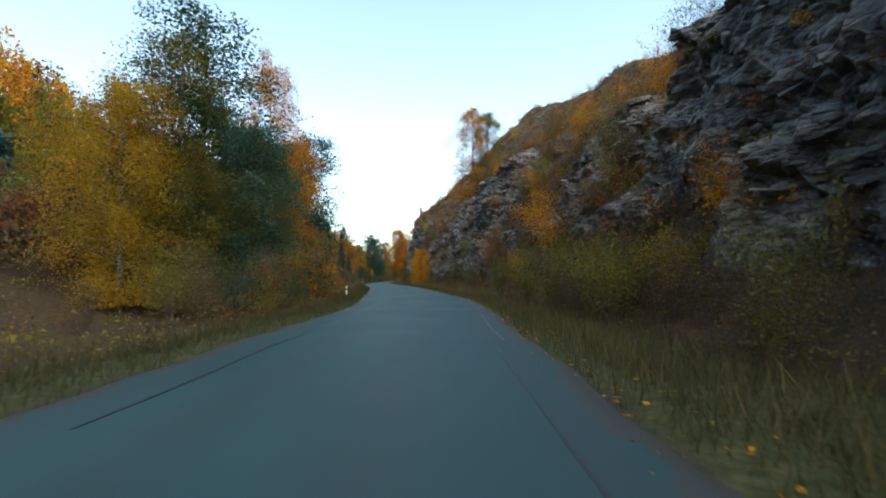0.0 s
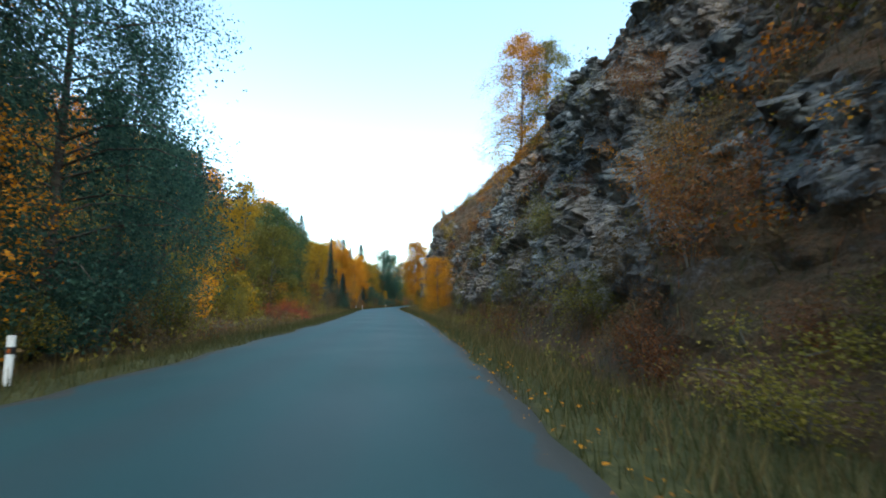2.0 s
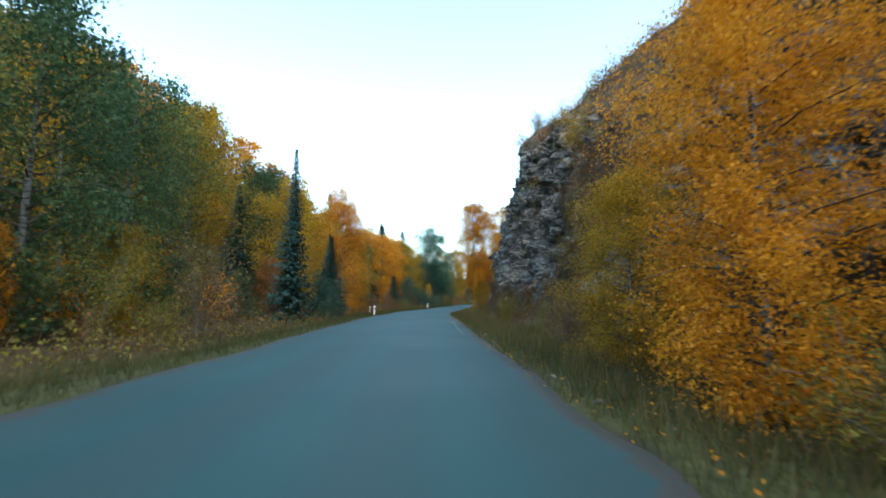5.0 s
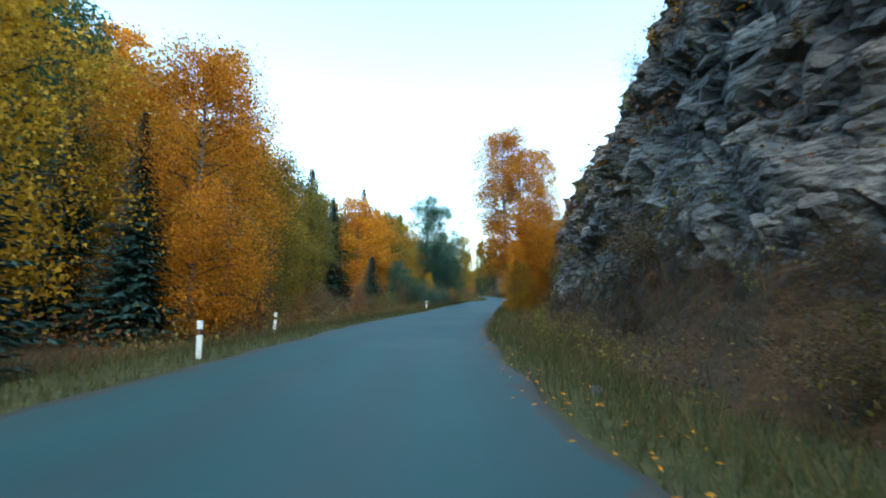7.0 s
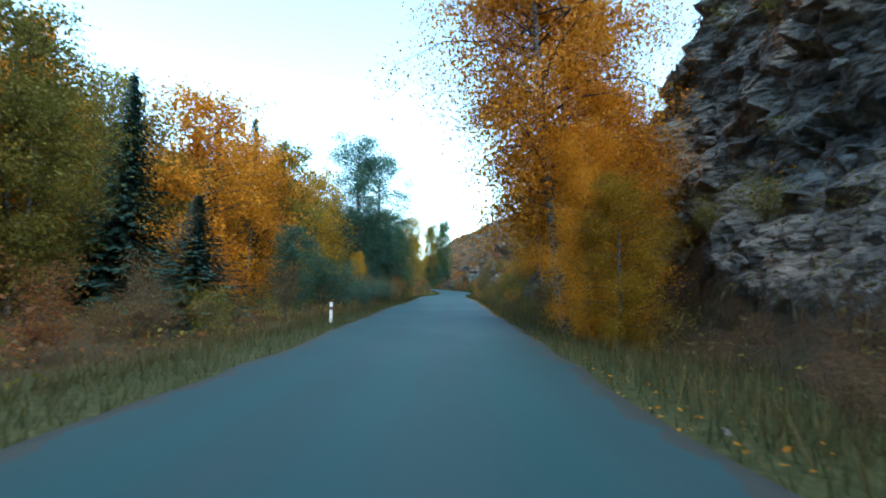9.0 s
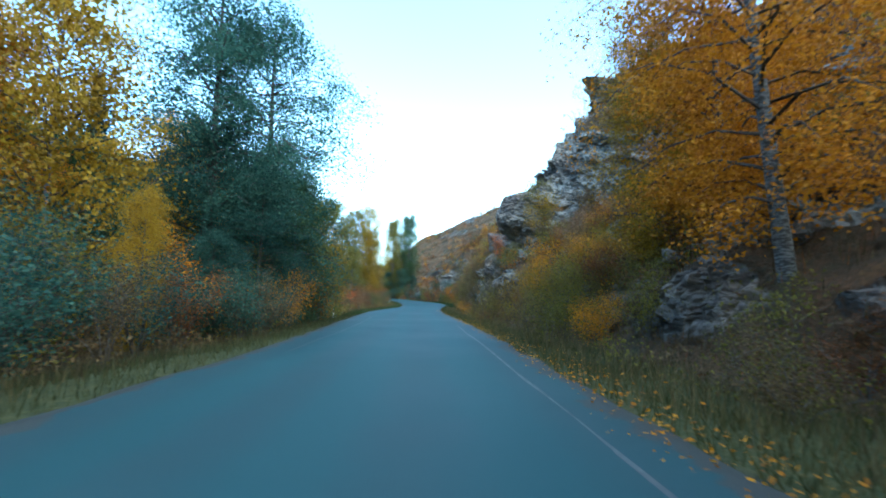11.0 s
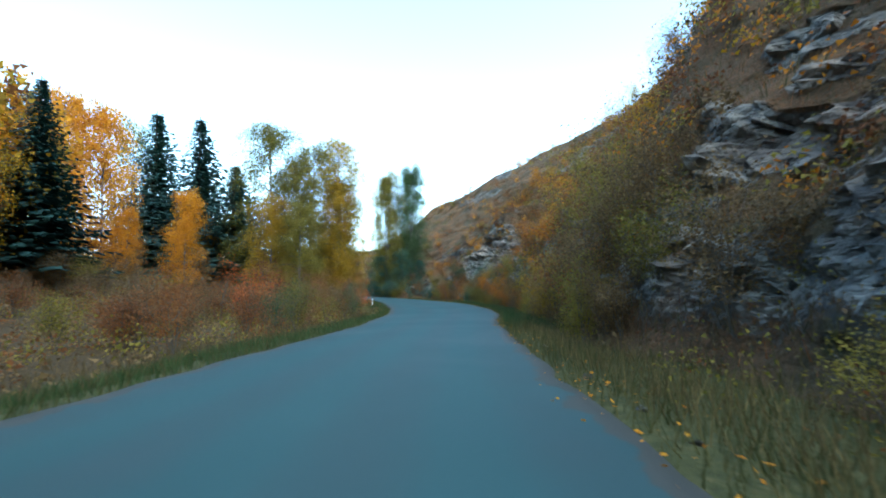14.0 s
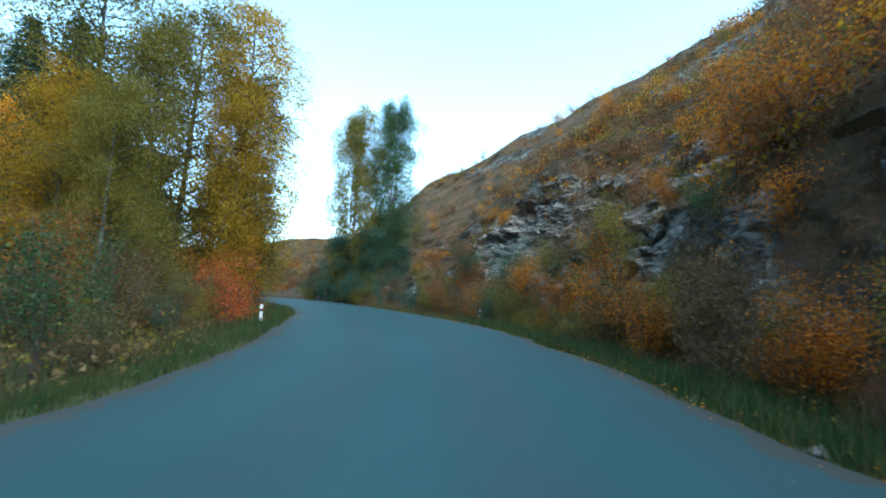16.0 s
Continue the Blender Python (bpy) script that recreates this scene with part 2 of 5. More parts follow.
def rock(name, veg=True):
    m, n, l, b = material(name)
    geo = n.new("ShaderNodeNewGeometry")
    pos = geo.outputs["Position"]
    mp = n.new("ShaderNodeMapping")
    mp.inputs["Rotation"].default_value = (0.25, 0.1, 0)
    mp.inputs["Scale"].default_value = (0.9, 0.9, 1.4)
    l.new(pos, mp.inputs["Vector"])
    beds = noise_tex(n, l, 1.1, 6, mp.outputs[0], 0.65)
    fine = noise_tex(n, l, 5, 7, pos, 0.7)
    big = noise_tex(n, l, 0.16, 3, pos)
    col = ramp(n, l, beds, [(0.25, (0.072, 0.069, 0.067)), (0.45, (0.140, 0.131, 0.124)), (0.6, (0.195, 0.177, 0.161)), (0.78, (0.275, 0.249, 0.223))])
    cells = None
    for sc_, stretch in ((0.8, (1.0, 1.0, 1.5)), (2.4, (1.0, 1.0, 1.4))):
        mc = n.new("ShaderNodeMapping")
        mc.inputs["Rotation"].default_value = (0.22, 0.12, 0.3)
        mc.inputs["Scale"].default_value = stretch
        l.new(pos, mc.inputs["Vector"])
        vc = n.new("ShaderNodeTexVoronoi")
        vc.feature, vc.distance = "F1", "MANHATTAN"
        vc.inputs["Scale"].default_value = sc_
        l.new(mc.outputs[0], vc.inputs["Vector"])
        shade_ = ramp(n, l, vc.outputs["Color"], [(0.15, (0.62, 0.62, 0.63)), (0.5, (0.95, 0.94, 0.93)), (0.9, (1.35, 1.32, 1.28))])
        cells = shade_ if cells is None else mix_rgb(n, l, 1.0, cells, shade_, "MULTIPLY")
    col = mix_rgb(n, l, 1.0, col, cells, "MULTIPLY")
    warm = ramp(n, l, big, [(0.4, (0.91, 1.02, 1.05)), (0.62, (1.17, 1.01, 0.89))])
    col = mix_rgb(n, l, 1.0, col, warm, "MULTIPLY")
    col = mix_rgb(n, l, ramp(n, l, fine, [(0.55, (0, 0, 0)), (0.75, (0.6, 0.6, 0.6))]), col, (0.075, 0.068, 0.06))
    lich = ramp(n, l, noise_tex(n, l, 2.2, 5, pos, 0.7), [(0.6, (0, 0, 0)), (0.72, (0.5, 0.5, 0.5))])
    col = mix_rgb(n, l, lich, col, (0.20, 0.185, 0.13))
    if veg:
        at = n.new("ShaderNodeAttribute")
        at.attribute_name = "growth"
        g = maths(n, l, "ADD", at.outputs["Fac"], maths(n, l, "MULTIPLY", maths(n, l, "SUBTRACT", fine, 0.5), 1.1))
        herb = ramp(n, l, noise_tex(n, l, 0.45, 5, pos, 0.7), [(0.30, (0.050, 0.050, 0.020)), (0.44, (0.10, 0.062, 0.032)), (0.58, (0.17, 0.080, 0.034)), (0.72, (0.21, 0.125, 0.042))])
        herb = mix_rgb(n, l, ramp(n, l, noise_tex(n, l, 9, 4, pos), [(0.35, (0.7, 0.7, 0.7)), (0.65, (0, 0, 0))]), herb, (0.05, 0.04, 0.02))
        cover = ramp(n, l, g, [(0.42, (0, 0, 0)), (0.6, (1, 1, 1))])
        col = mix_rgb(n, l, cover, col, herb)
    l.new(col, b.inputs["Base Color"])
    b.inputs["Roughness"].default_value = 0.85
    b.inputs["Specular IOR Level"].default_value = 0.25
    mp2 = n.new("ShaderNodeMapping")
    mp2.inputs["Rotation"].default_value = (0.2, 0.15, 0.1)
    mp2.inputs["Scale"].default_value = (0.85, 0.85, 1.35)
    l.new(pos, mp2.inputs["Vector"])
    warp = n.new("ShaderNodeVectorMath")
    warp.operation = "MULTIPLY_ADD"
    nz3 = n.new("ShaderNodeTexNoise")
    nz3.inputs["Scale"].default_value = 1.3
    l.new(mp2.outputs[0], nz3.inputs["Vector"])
    l.new(nz3.outputs["Color"], warp.inputs[0])
    warp.inputs[1].default_value = (0.22, 0.22, 0.22)
    l.new(mp2.outputs[0], warp.inputs[2])
    facets = []
    for sc_, metric in ((1.5, "CHEBYCHEV"), (3.6, "MANHATTAN"), (8.5, "CHEBYCHEV")):
        vo = n.new("ShaderNodeTexVoronoi")
        vo.feature, vo.distance = "F1", metric
        vo.inputs["Scale"].default_value = sc_
        l.new(warp.outputs[0], vo.inputs["Vector"])
        facets.append(vo.outputs["Distance"])
    h = maths(n, l, "ADD", maths(n, l, "MULTIPLY", beds, 0.35), maths(n, l, "MULTIPLY", fine, 0.35))
    for f_, w_ in zip(facets, (0.85, 0.5, 0.24)):
        h = maths(n, l, "SUBTRACT", h, maths(n, l, "MULTIPLY", f_, w_))
    if veg:
        tuft = maths(n, l, "MULTIPLY", noise_tex(n, l, 7, 5, pos, 0.75), 0.8)
        keep_ = maths(n, l, "SUBTRACT", 1.0, cover)
        h = maths(n, l, "ADD", maths(n, l, "MULTIPLY", h, keep_), maths(n, l, "MULTIPLY", tuft, cover))
    bump(n, l, b, h, 1.0, 0.28)
    return m


def bark(name, pale, band):
    m, n, l, b = material(name)
    tc = n.new("ShaderNodeTexCoord")
    mp = n.new("ShaderNodeMapping")
    mp.inputs["Scale"].default_value = (3, 3, 9)
    l.new(tc.outputs["Object"], mp.inputs["Vector"])
    f = noise_tex(n, l, 1.6, 4, mp.outputs[0], 0.7)
    l.new(ramp(n, l, f, [(0.44, band), (0.58, pale)]), b.inputs["Base Color"])
    b.inputs["Roughness"].default_value = 0.9
    bump(n, l, b, f, 0.5, 0.03)
    return m


def plain(name, col, rough=0.6, spot=0.25, grain=14):
    m, n, l, b = material(name)
    geo = n.new("ShaderNodeNewGeometry")
    f = noise_tex(n, l, grain, 5, geo.outputs["Position"], 0.7)
    low = tuple(c * (1 - spot) for c in col)
    l.new(ramp(n, l, f, [(0.35, low), (0.6, col)]), b.inputs["Base Color"])
    b.inputs["Roughness"].default_value = rough
    return m


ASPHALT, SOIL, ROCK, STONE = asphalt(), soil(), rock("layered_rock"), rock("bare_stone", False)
BIRCH_BARK = bark("birch_bark", (0.185, 0.18, 0.165), (0.045, 0.04, 0.036))
DARK_BARK = bark("dark_bark", (0.085, 0.07, 0.055), (0.035, 0.028, 0.022))
TWIG = plain("grey_twig", (0.10, 0.085, 0.07), 0.9)
POST_WHITE, POST_BLACK = plain("post_white", (0.72, 0.73, 0.72), 0.5, 0.15), plain("post_black", (0.02, 0.02, 0.022), 0.5)
REFLECTOR = plain("reflector_amber", (0.5, 0.12, 0.02), 0.25)
LINE = plain("faded_road_paint", (0.072, 0.076, 0.075), 0.7, 0.65, 1.8)

# ---- the road's line ----
CENTRE = np.array([(-2.6, -160), (-2.3, -60), (-2.1, -1), (-1.8, 20), (-2.8, 33), (-5.8, 57), (-8.7, 75), (-12.6, 97), (-15.9, 118), (-16.5, 130), (-16.7, 142), (-17.0, 152),
                   (-17.3, 163.6), (-17.4, 183.7), (-18.1, 208.8), (-16.9, 229.8), (-16.2, 243.7), (-17.2, 253.9), (-20.2, 264.1), (-25.7, 274.6), (-35.8, 284.4), (-60.8, 298.3), (-115.3, 319.6), (-244.8, 356.6)], float)
HALF = 3.3


def smooth_line(pts, step):
    """A Catmull-Rom line through the points, at even steps."""
    p = np.vstack([2 * pts[0] - pts[1], pts, 2 * pts[-1] - pts[-2]])
    out = []
    for i in range(1, len(p) - 2):
        t = np.linspace(0, 1, 60, endpoint=False)[:, None]
        out.append(0.5 * (2 * p[i] + (p[i + 1] - p[i - 1]) * t + (2 * p[i - 1] - 5 * p[i] + 4 * p[i + 1] - p[i + 2]) * t ** 2
                          + (3 * p[i] - p[i - 1] - 3 * p[i + 1] + p[i + 2]) * t ** 3))
    line = np.concatenate(out)
    length = np.concatenate([[0], np.cumsum(np.linalg.norm(np.diff(line, axis=0), axis=1))])
    even = np.arange(0, length[-1], step)
    return np.stack([np.interp(even, length, line[:, k]) for k in (0, 1)], axis=1), even


LINE_XY, LINE_S = smooth_line(CENTRE, 0.5)
LINE_S = LINE_S - LINE_S[np.argmin(np.abs(LINE_XY[:, 1]))]
LINE_S = LINE_S - 3.5 * np.clip((LINE_S - 128) / 26, 0, 1)
LINE_T = np.gradient(LINE_XY, axis=0)
LINE_T /= np.linalg.norm(LINE_T, axis=1)[:, None]
LINE_N = np.stack([LINE_T[:, 1], -LINE_T[:, 0]], axis=1)


def at_road(s, d):
    """World x, y of the place s metres along the road and d metres to the right of its middle."""
    x, y, nx, ny = (np.interp(s, LINE_S, a) for a in (LINE_XY[:, 0], LINE_XY[:, 1], LINE_N[:, 0], LINE_N[:, 1]))
    return x + nx * d, y + ny * d


def road_coords(x, y):
    """s and d of world places (arrays)."""
    x, y = np.atleast_1d(np.asarray(x, float)), np.atleast_1d(np.asarray(y, float))
    s, d = np.empty(len(x)), np.empty(len(x))
    for a in range(0, len(x), 4000):
        q = np.stack([x[a:a + 4000], y[a:a + 4000]], axis=1)
        k = np.argmin(((q[:, None] - LINE_XY[None, ::2]) ** 2).sum(-1), axis=1) * 2
        rel = q - LINE_XY[k]
        s[a:a + 4000] = LINE_S[k] + (rel * LINE_T[k]).sum(1)
        d[a:a + 4000] = np.sign((rel * LINE_N[k]).sum(1)) * np.linalg.norm(rel, axis=1)
    return s, d


def road_z(s):
    return 0.034 * np.clip(np.asarray(s, float) - 241, 0, 70)


def step(a, b, x):
    t = np.clip((x - a) / (b - a), 0, 1)
    return t * t * (3 - 2 * t)


def half_width(s):
    """Half the road's width: it widens in the bend."""
    return HALF - 0.2 * step(104, 114, s) * (1 - step(140, 152, s)) + 0.3 * step(150, 163, s) * (1 - step(205, 225, s)) + 0.85 * step(226, 242, s) * (1 - step(252, 266, s))


def edge_at(s, side):
    """Distance of the asphalt's edge from the road's middle, on one side."""
    trim = 0.3 * (1 - step(18, 30, s)) + 0.35 * step(110, 118, s) * (1 - step(172, 184, s))
    return half_width(s) - trim * (np.asarray(side) < 0)


def ground_z(s, d, x, y):
    """Height of the ground sheet."""
    left, right = np.maximum(0, -d - HALF), np.maximum(0, d - HALF)
    z = road_z(s) - 0.07
    z = z - 0.35 * step(0.8, 3.5, left) - 0.25 * step(0.6, 2.5, right)
    z = z + 0.16 * value_noise(x * 0.5, y * 0.5, 0 * x, 5) * step(0.6, 2.5, left + right)
    rise = 0.62 * (1 - step(125, 190, s)) + 0.24 * step(125, 190, s)
    far = np.maximum(0, left - 9)
    z = z + rise * (np.sqrt(far ** 2 + 16) - 4) * 1 / (1 + far / 160)
    z = z + 0.35 * np.maximum(0, far - 40) * (1 - step(125, 200, s)) * (1 - step(150, 260, far))
    z = z + 1.6 * value_noise(x * 0.07, y * 0.07, 0 * x, 9) * step(8, 25, left)
    return z


# ---- ground sheet ----
def spaced(lo, hi, fine, far, n):
    core = np.arange(lo, hi + fine / 2, fine)
    tail = np.geomspace(fine, far, n).cumsum()
    return np.concatenate([(lo - tail)[::-1], core, hi + tail])


gx, gy = spaced(-70, 30, 1.0, 150, 22), spaced(-20, 310, 1.2, 150, 22)
GX, GY = (a.ravel() for a in np.meshgrid(gx, gy, indexing="xy"))
gs, gd = road_coords(GX, GY)
GZ = ground_z(gs, gd, GX, GY)
me = fast_mesh("ground", np.stack([GX, GY, GZ], 1), grid_faces(len(gy), len(gx)), True, SOIL)
off = np.abs(gd) - edge_at(gs, gd)
add_values(me, "verge", np.clip(1.05 - off / 0.8, 0.62, 1.05) * (off < 2.2) + 0.6 * (off >= 2.2) * (1 - step(2.5, 6.5, off)))
tagged(new("ground", me), "leaf-strewn forest floor and grassy road verge", "ground", kind="structure")

# ---- road ----
rs = np.arange(-150, 340, 0.5)
across = np.array([-1.03, -1.0, -0.93, -0.8, -0.6, -0.4, -0.2, 0, 0.2, 0.4, 0.6, 0.8, 0.93, 1.0, 1.03])
RS, RA = np.meshgrid(rs, across, indexing="ij")
ragged = 1 + 0.035 * value_noise(RS * 0.9, RA * 0 + np.sign(RA), RA * 0, 3) * (np.abs(RA) > 0.9)
RD = RA * edge_at(RS, RA) * ragged
RX, RY = at_road(RS.ravel(), RD.ravel())
RZ = (road_z(RS) + 0.045 * (1 - RA ** 2) - 0.10 * (np.abs(RA) > 1.01) + 0.012 * value_noise(RS * 0.25, RA * 2, RA * 0, 4)).ravel()
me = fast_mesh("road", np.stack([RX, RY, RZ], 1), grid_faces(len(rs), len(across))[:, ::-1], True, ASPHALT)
add_values(me, "across", RA * HALF)
tagged(new("road", me), "worn grey two-lane asphalt road with dusty edges", "road", kind="structure")


def road_strip(s0, s1, d, width, mat, name, label):
    s = np.arange(s0, s1, 0.5)
    n = len(s)
    w = width * (0.5 + 0.2 * value_noise(s * 1.3, s * 0, s * 0 + d, 11))
    wob = 0.05 * value_noise(s * 0.3, s * 0, s * 0 + d, 12)
    z = road_z(s) + 0.045 * (1 - (d / HALF) ** 2) + 0.012 * value_noise(s * 0.25, s * 0 + 2 * d / HALF, s * 0, 4) + 0.006
    a, b = at_road(s, d - w + wob), at_road(s, d + w + wob)
    v = np.concatenate([np.stack([*a, z], 1), np.stack([*b, z], 1)])
    f = np.array([(i, n + i, n + i + 1, i + 1) for i in range(n - 1)])
    tagged(new(name, fast_mesh(name, v, f, False, mat)), label, "road marking", kind="structure")


TAR = plain("tar_seam", (0.011, 0.014, 0.015), 0.6)
for s0, s1 in ((7.5, 15), (54, 76), (158, 182), (92, 104)):
    road_strip(s0, s1, 2.75, 0.07, LINE, "edge_line", "faded and worn pale edge line on the asphalt")
for s0, s1, d in ((2, 26, -1.9), (-2, 7, 2.5), (170, 196, -2.2)):
    road_strip(s0, s1, d, 0.045, TAR, "tar_seam", "dark tar seam along the asphalt")
for s0, s1, d in ((207.0, 208.2, 3.0),):
    road_strip(s0, s1, d, 0.16, LINE, "road_mark", "short worn pale paint mark on the asphalt")

# ---- the rock slope on the right ----
# along the road: foot, width and height of the rock face, ridge behind it
FOOT = np.array([(-90, 9), (24, 8.5), (36, 7.5), (50, 6.8), (64, 6.8), (98, 8.5), (112, 7.2), (124, 7.0), (136, 7.4), (156, 7.6), (178, 7.5), (190, 6.8), (198, 7.7), (206, 7.3), (220, 7.5), (262, 8), (300, 12)], float)
FACE_WIDTH = np.array([(-90, 5), (-4, 3), (13, 3), (20, 4.5), (26, 4.5), (36, 4.6), (43, 5.1), (50, 4), (57, 4.2), (64, 4.9), (70, 4.9), (78, 5), (84, 5.5), (90, 6), (95, 5.2), (100, 4.5), (106, 3.9), (113, 2.5), (119, 3.8), (124, 3.2), (136, 5.7), (142, 5.2), (148, 2.4), (156, 5.5), (164, 6.4), (174, 7.5), (181, 8), (188, 8.1), (193.5, 4.9), (197.5, 9.3), (201, 5.2), (208, 3.9), (214, 5), (223, 4.8), (232, 6.1), (239, 5.8), (246, 6), (262, 5.3), (275, 5), (300, 6)], float)
FACE_HEIGHT = np.array([(-90, 9), (-4, 13.9), (13, 13.3), (20, 11.8), (26, 11), (36, 9.3), (43, 12.7), (50, 11.4), (57, 10.5), (64, 11.1), (70, 11.9), (78, 12), (84, 13.2), (90, 14.5), (95, 13.5), (100, 12.5), (106, 13.9), (113, 12.9), (119, 16.9), (124, 12), (136, 13.2), (142, 13.1), (148, 10.3), (156, 9.6), (164, 9.2), (174, 8.5), (181, 7.5), (188, 6.5), (193.5, 11.5), (197.5, 19.8), (201, 13), (208, 7.7), (214, 9.2), (223, 13.2), (232, 13.2), (239, 11.1), (246, 9.5), (262, 9), (275, 5.9), (300, 1)], float)
RIDGE = np.array([(-90, 42, 33.9), (24, 40.6, 33.6), (50, 37.1, 30.6), (62, 36.6, 35.2), (76, 41.2, 37.8), (90, 40, 39.6), (102, 42.3, 43.6), (117, 42.9, 46.7), (128, 26.7, 27.2), (138, 26.2, 20.8), (158, 25.4, 20.2), (178, 22.8, 20.5), (188, 20, 20.4), (198, 16.1, 21.8), (205, 22.5, 21.7), (212, 25.6, 21.9), (224, 27.9, 27.3), (240, 29.8, 23.6), (251, 32.7, 29.9), (262, 34.8, 27.1), (275, 34.7, 26.8), (286, 33, 20.6), (300, 30.5, 9.5)], float)
cs = np.concatenate([np.arange(-60, -2, 1.0), np.arange(-2, 268, 0.2), np.arange(268, 330, 0.8)])
foot = np.interp(cs, *FOOT.T)
fw, fh = np.interp(cs, *FACE_WIDTH.T), np.interp(cs, *FACE_HEIGHT.T)
rd_, rz_ = (np.interp(cs, RIDGE[:, 0], RIDGE[:, k]) for k in (1, 2))
foot = foot + 0.7 * value_noise(cs * 0.13, cs * 0, cs * 0, 21) + 0.35 * value_noise(cs * 0.4, cs * 0, cs * 0, 22)
fh = fh * (1 + 0.16 * value_noise(cs * 0.11, cs * 0, cs * 0, 23))
zero = cs * 0
base_z = road_z(cs)
prof_d = np.stack([foot - 1.6, foot - 0.3, foot + fw * 0.18, foot + fw * 0.5, foot + fw, foot + fw + (rd_ - foot - fw) * 0.45, rd_, rd_ + 18, rd_ + 120], 1)
prof_z = np.stack([zero - 0.75, zero + 0.15, fh * 0.3, fh * 0.66, fh, fh + (rz_ - fh) * 0.42, rz_, rz_ - 1.5, rz_ * 0.6], 1) + base_z[:, None]
counts = [4, 16, 26, 28, 44, 30, 8, 6]
pd_, pz_ = [], []
for k, c in enumerate(counts):
    t = np.linspace(0, 1, c, endpoint=k == len(counts) - 1)
    pd_.append(prof_d[:, k:k + 1] * (1 - t) + prof_d[:, k + 1:k + 2] * t)
    pz_.append(prof_z[:, k:k + 1] * (1 - t) + prof_z[:, k + 1:k + 2] * t)
PD, PZ = np.concatenate(pd_, 1), np.concatenate(pz_, 1)
# round the kinks of the profile
for _ in range(3):
    PD[:, 1:-1] = (PD[:, :-2] + 2 * PD[:, 1:-1] + PD[:, 2:]) / 4
    PZ[:, 1:-1] = (PZ[:, :-2] + 2 * PZ[:, 1:-1] + PZ[:, 2:]) / 4
PS = np.repeat(cs[:, None], PD.shape[1], 1)
rows_c, cols_c = PD.shape
big = fbm(PS * 0.10, PD * 0.10, PZ * 0.13, 31, 3)
mid = fbm(PS * 0.33, PD * 0.33, PZ * 0.40, 41, 3)
above = np.clip((PZ - base_z[:, None]) / 3.0, 0, 1)
inner = np.clip((PD - foot[:, None] + 0.6) / 1.5, 0, 1)
upper = np.clip((PD - (foot + fw)[:, None]) / 3.0, 0, 1)
PD = PD - inner * (1.5 * big + 0.75 * mid)
PZ = PZ + inner * above * (1.1 * big * (1 - upper) + 2.2 * upper * fbm(PS * 0.06, PD * 0.06, PZ * 0, 51, 3) + 0.5 * mid)
bed = PZ + 0.13 * PS + 0.10 * PD + 0.35 * mid
v1, j1 = blocks(PS / 1.7 + 0.25 * mid, PD / 1.7, bed / 1.5, 61)
v2, j2 = blocks(PS / 0.72 + 0.2 * mid, PD / 0.75, bed / 0.62, 71)
nx_ = np.gradient(PZ, axis=1)
nz_ = -np.gradient(PD, axis=1)
ln = np.sqrt(nx_ ** 2 + nz_ ** 2) + 1e-6
steep = np.abs(nx_) / ln
outcrop = step(0.12, 0.45, fbm(PS * 0.09, PD * 0.12, PZ * 0.10, 81, 3))
rocky = np.clip(step(0.74, 0.9, steep) * (1 - 0.55 * upper) + outcrop * upper * 0.7, 0, 1) * inner
rocky = rocky * (1 - 0.85 * step(0.05, 0.4, fbm(PS * 0.15, PD * 0.2, PZ * 0.13, 91, 3)))
bare = step(234, 240, PS) * (1 - step(268, 274, PS)) * step(2.0, 3.0, PZ - base_z[:, None]) * (1 - step(4.0 + 4.0 * step(243, 248, PS), 5.5 + 4.5 * step(243, 248, PS), PZ - base_z[:, None])) * step(-0.2, 0.05, fbm(PS * 0.22, PD * 0.25, PZ * 0.2, 93, 3))
rocky = np.maximum(rocky, 0.85 * bare * inner)
rocky = rocky * (1 - 0.5 * step(8, 12, PS) * (1 - step(34, 44, PS)))
height_up = PZ - base_z[:, None]
bare = np.maximum((1 - step(10, 13, PS)) * step(0.7, 1.6, height_up), step(10, 14, PS) * (1 - step(28, 34, PS)) * step(5.0, 7.0, height_up)) * (1 - upper)
bare = np.maximum(bare, step(36, 42, PS) * (1 - step(76, 82, PS)) * step(1.6, 2.6, height_up) * (1 - step(0.3, 0.9, upper)))
rocky = np.maximum(rocky, 0.9 * bare * inner * step(-0.45, -0.15, fbm(PS * 0.2, PD * 0.2, PZ * 0.2, 99, 3)))
bare = step(122, 127, PS) * (1 - step(147, 152, PS)) * step(1.6, 2.6, height_up) * (1 - step(0.4, 0.9, upper))
rocky = np.maximum(rocky, 0.9 * bare * inner * step(-0.2, 0.02, fbm(PS * 0.2, PD * 0.2, PZ * 0.2, 103, 3)))
crag = step(188, 192, PS) * (1 - step(211, 216, PS)) * step(2.2, 3.4, height_up) * (1 - step(0.55, 1.0, upper)) * step(-0.4, -0.1, fbm(PS * 0.18, PD * 0.18, PZ * 0.18, 103, 3))
rocky = np.maximum(rocky, 0.9 * crag * inner)
rocky = rocky * (1 - 0.93 * step(216, 222, PS) * (1 - step(243, 248, PS)) * step(4.5, 6.0, height_up) * step(-0.6, -0.2, fbm(PS * 0.17, PD * 0.2, PZ * 0.2, 107, 3)))
push = rocky * (0.95 * (v1 - 0.45) + 0.52 * (v2 - 0.5) - 0.28 * (j1 < 0.07) - 0.12 * (j2 < 0.07)) + 0.10 * inner * fbm(PS * 1.3, PD * 1.3, PZ * 1.3, 95, 2)
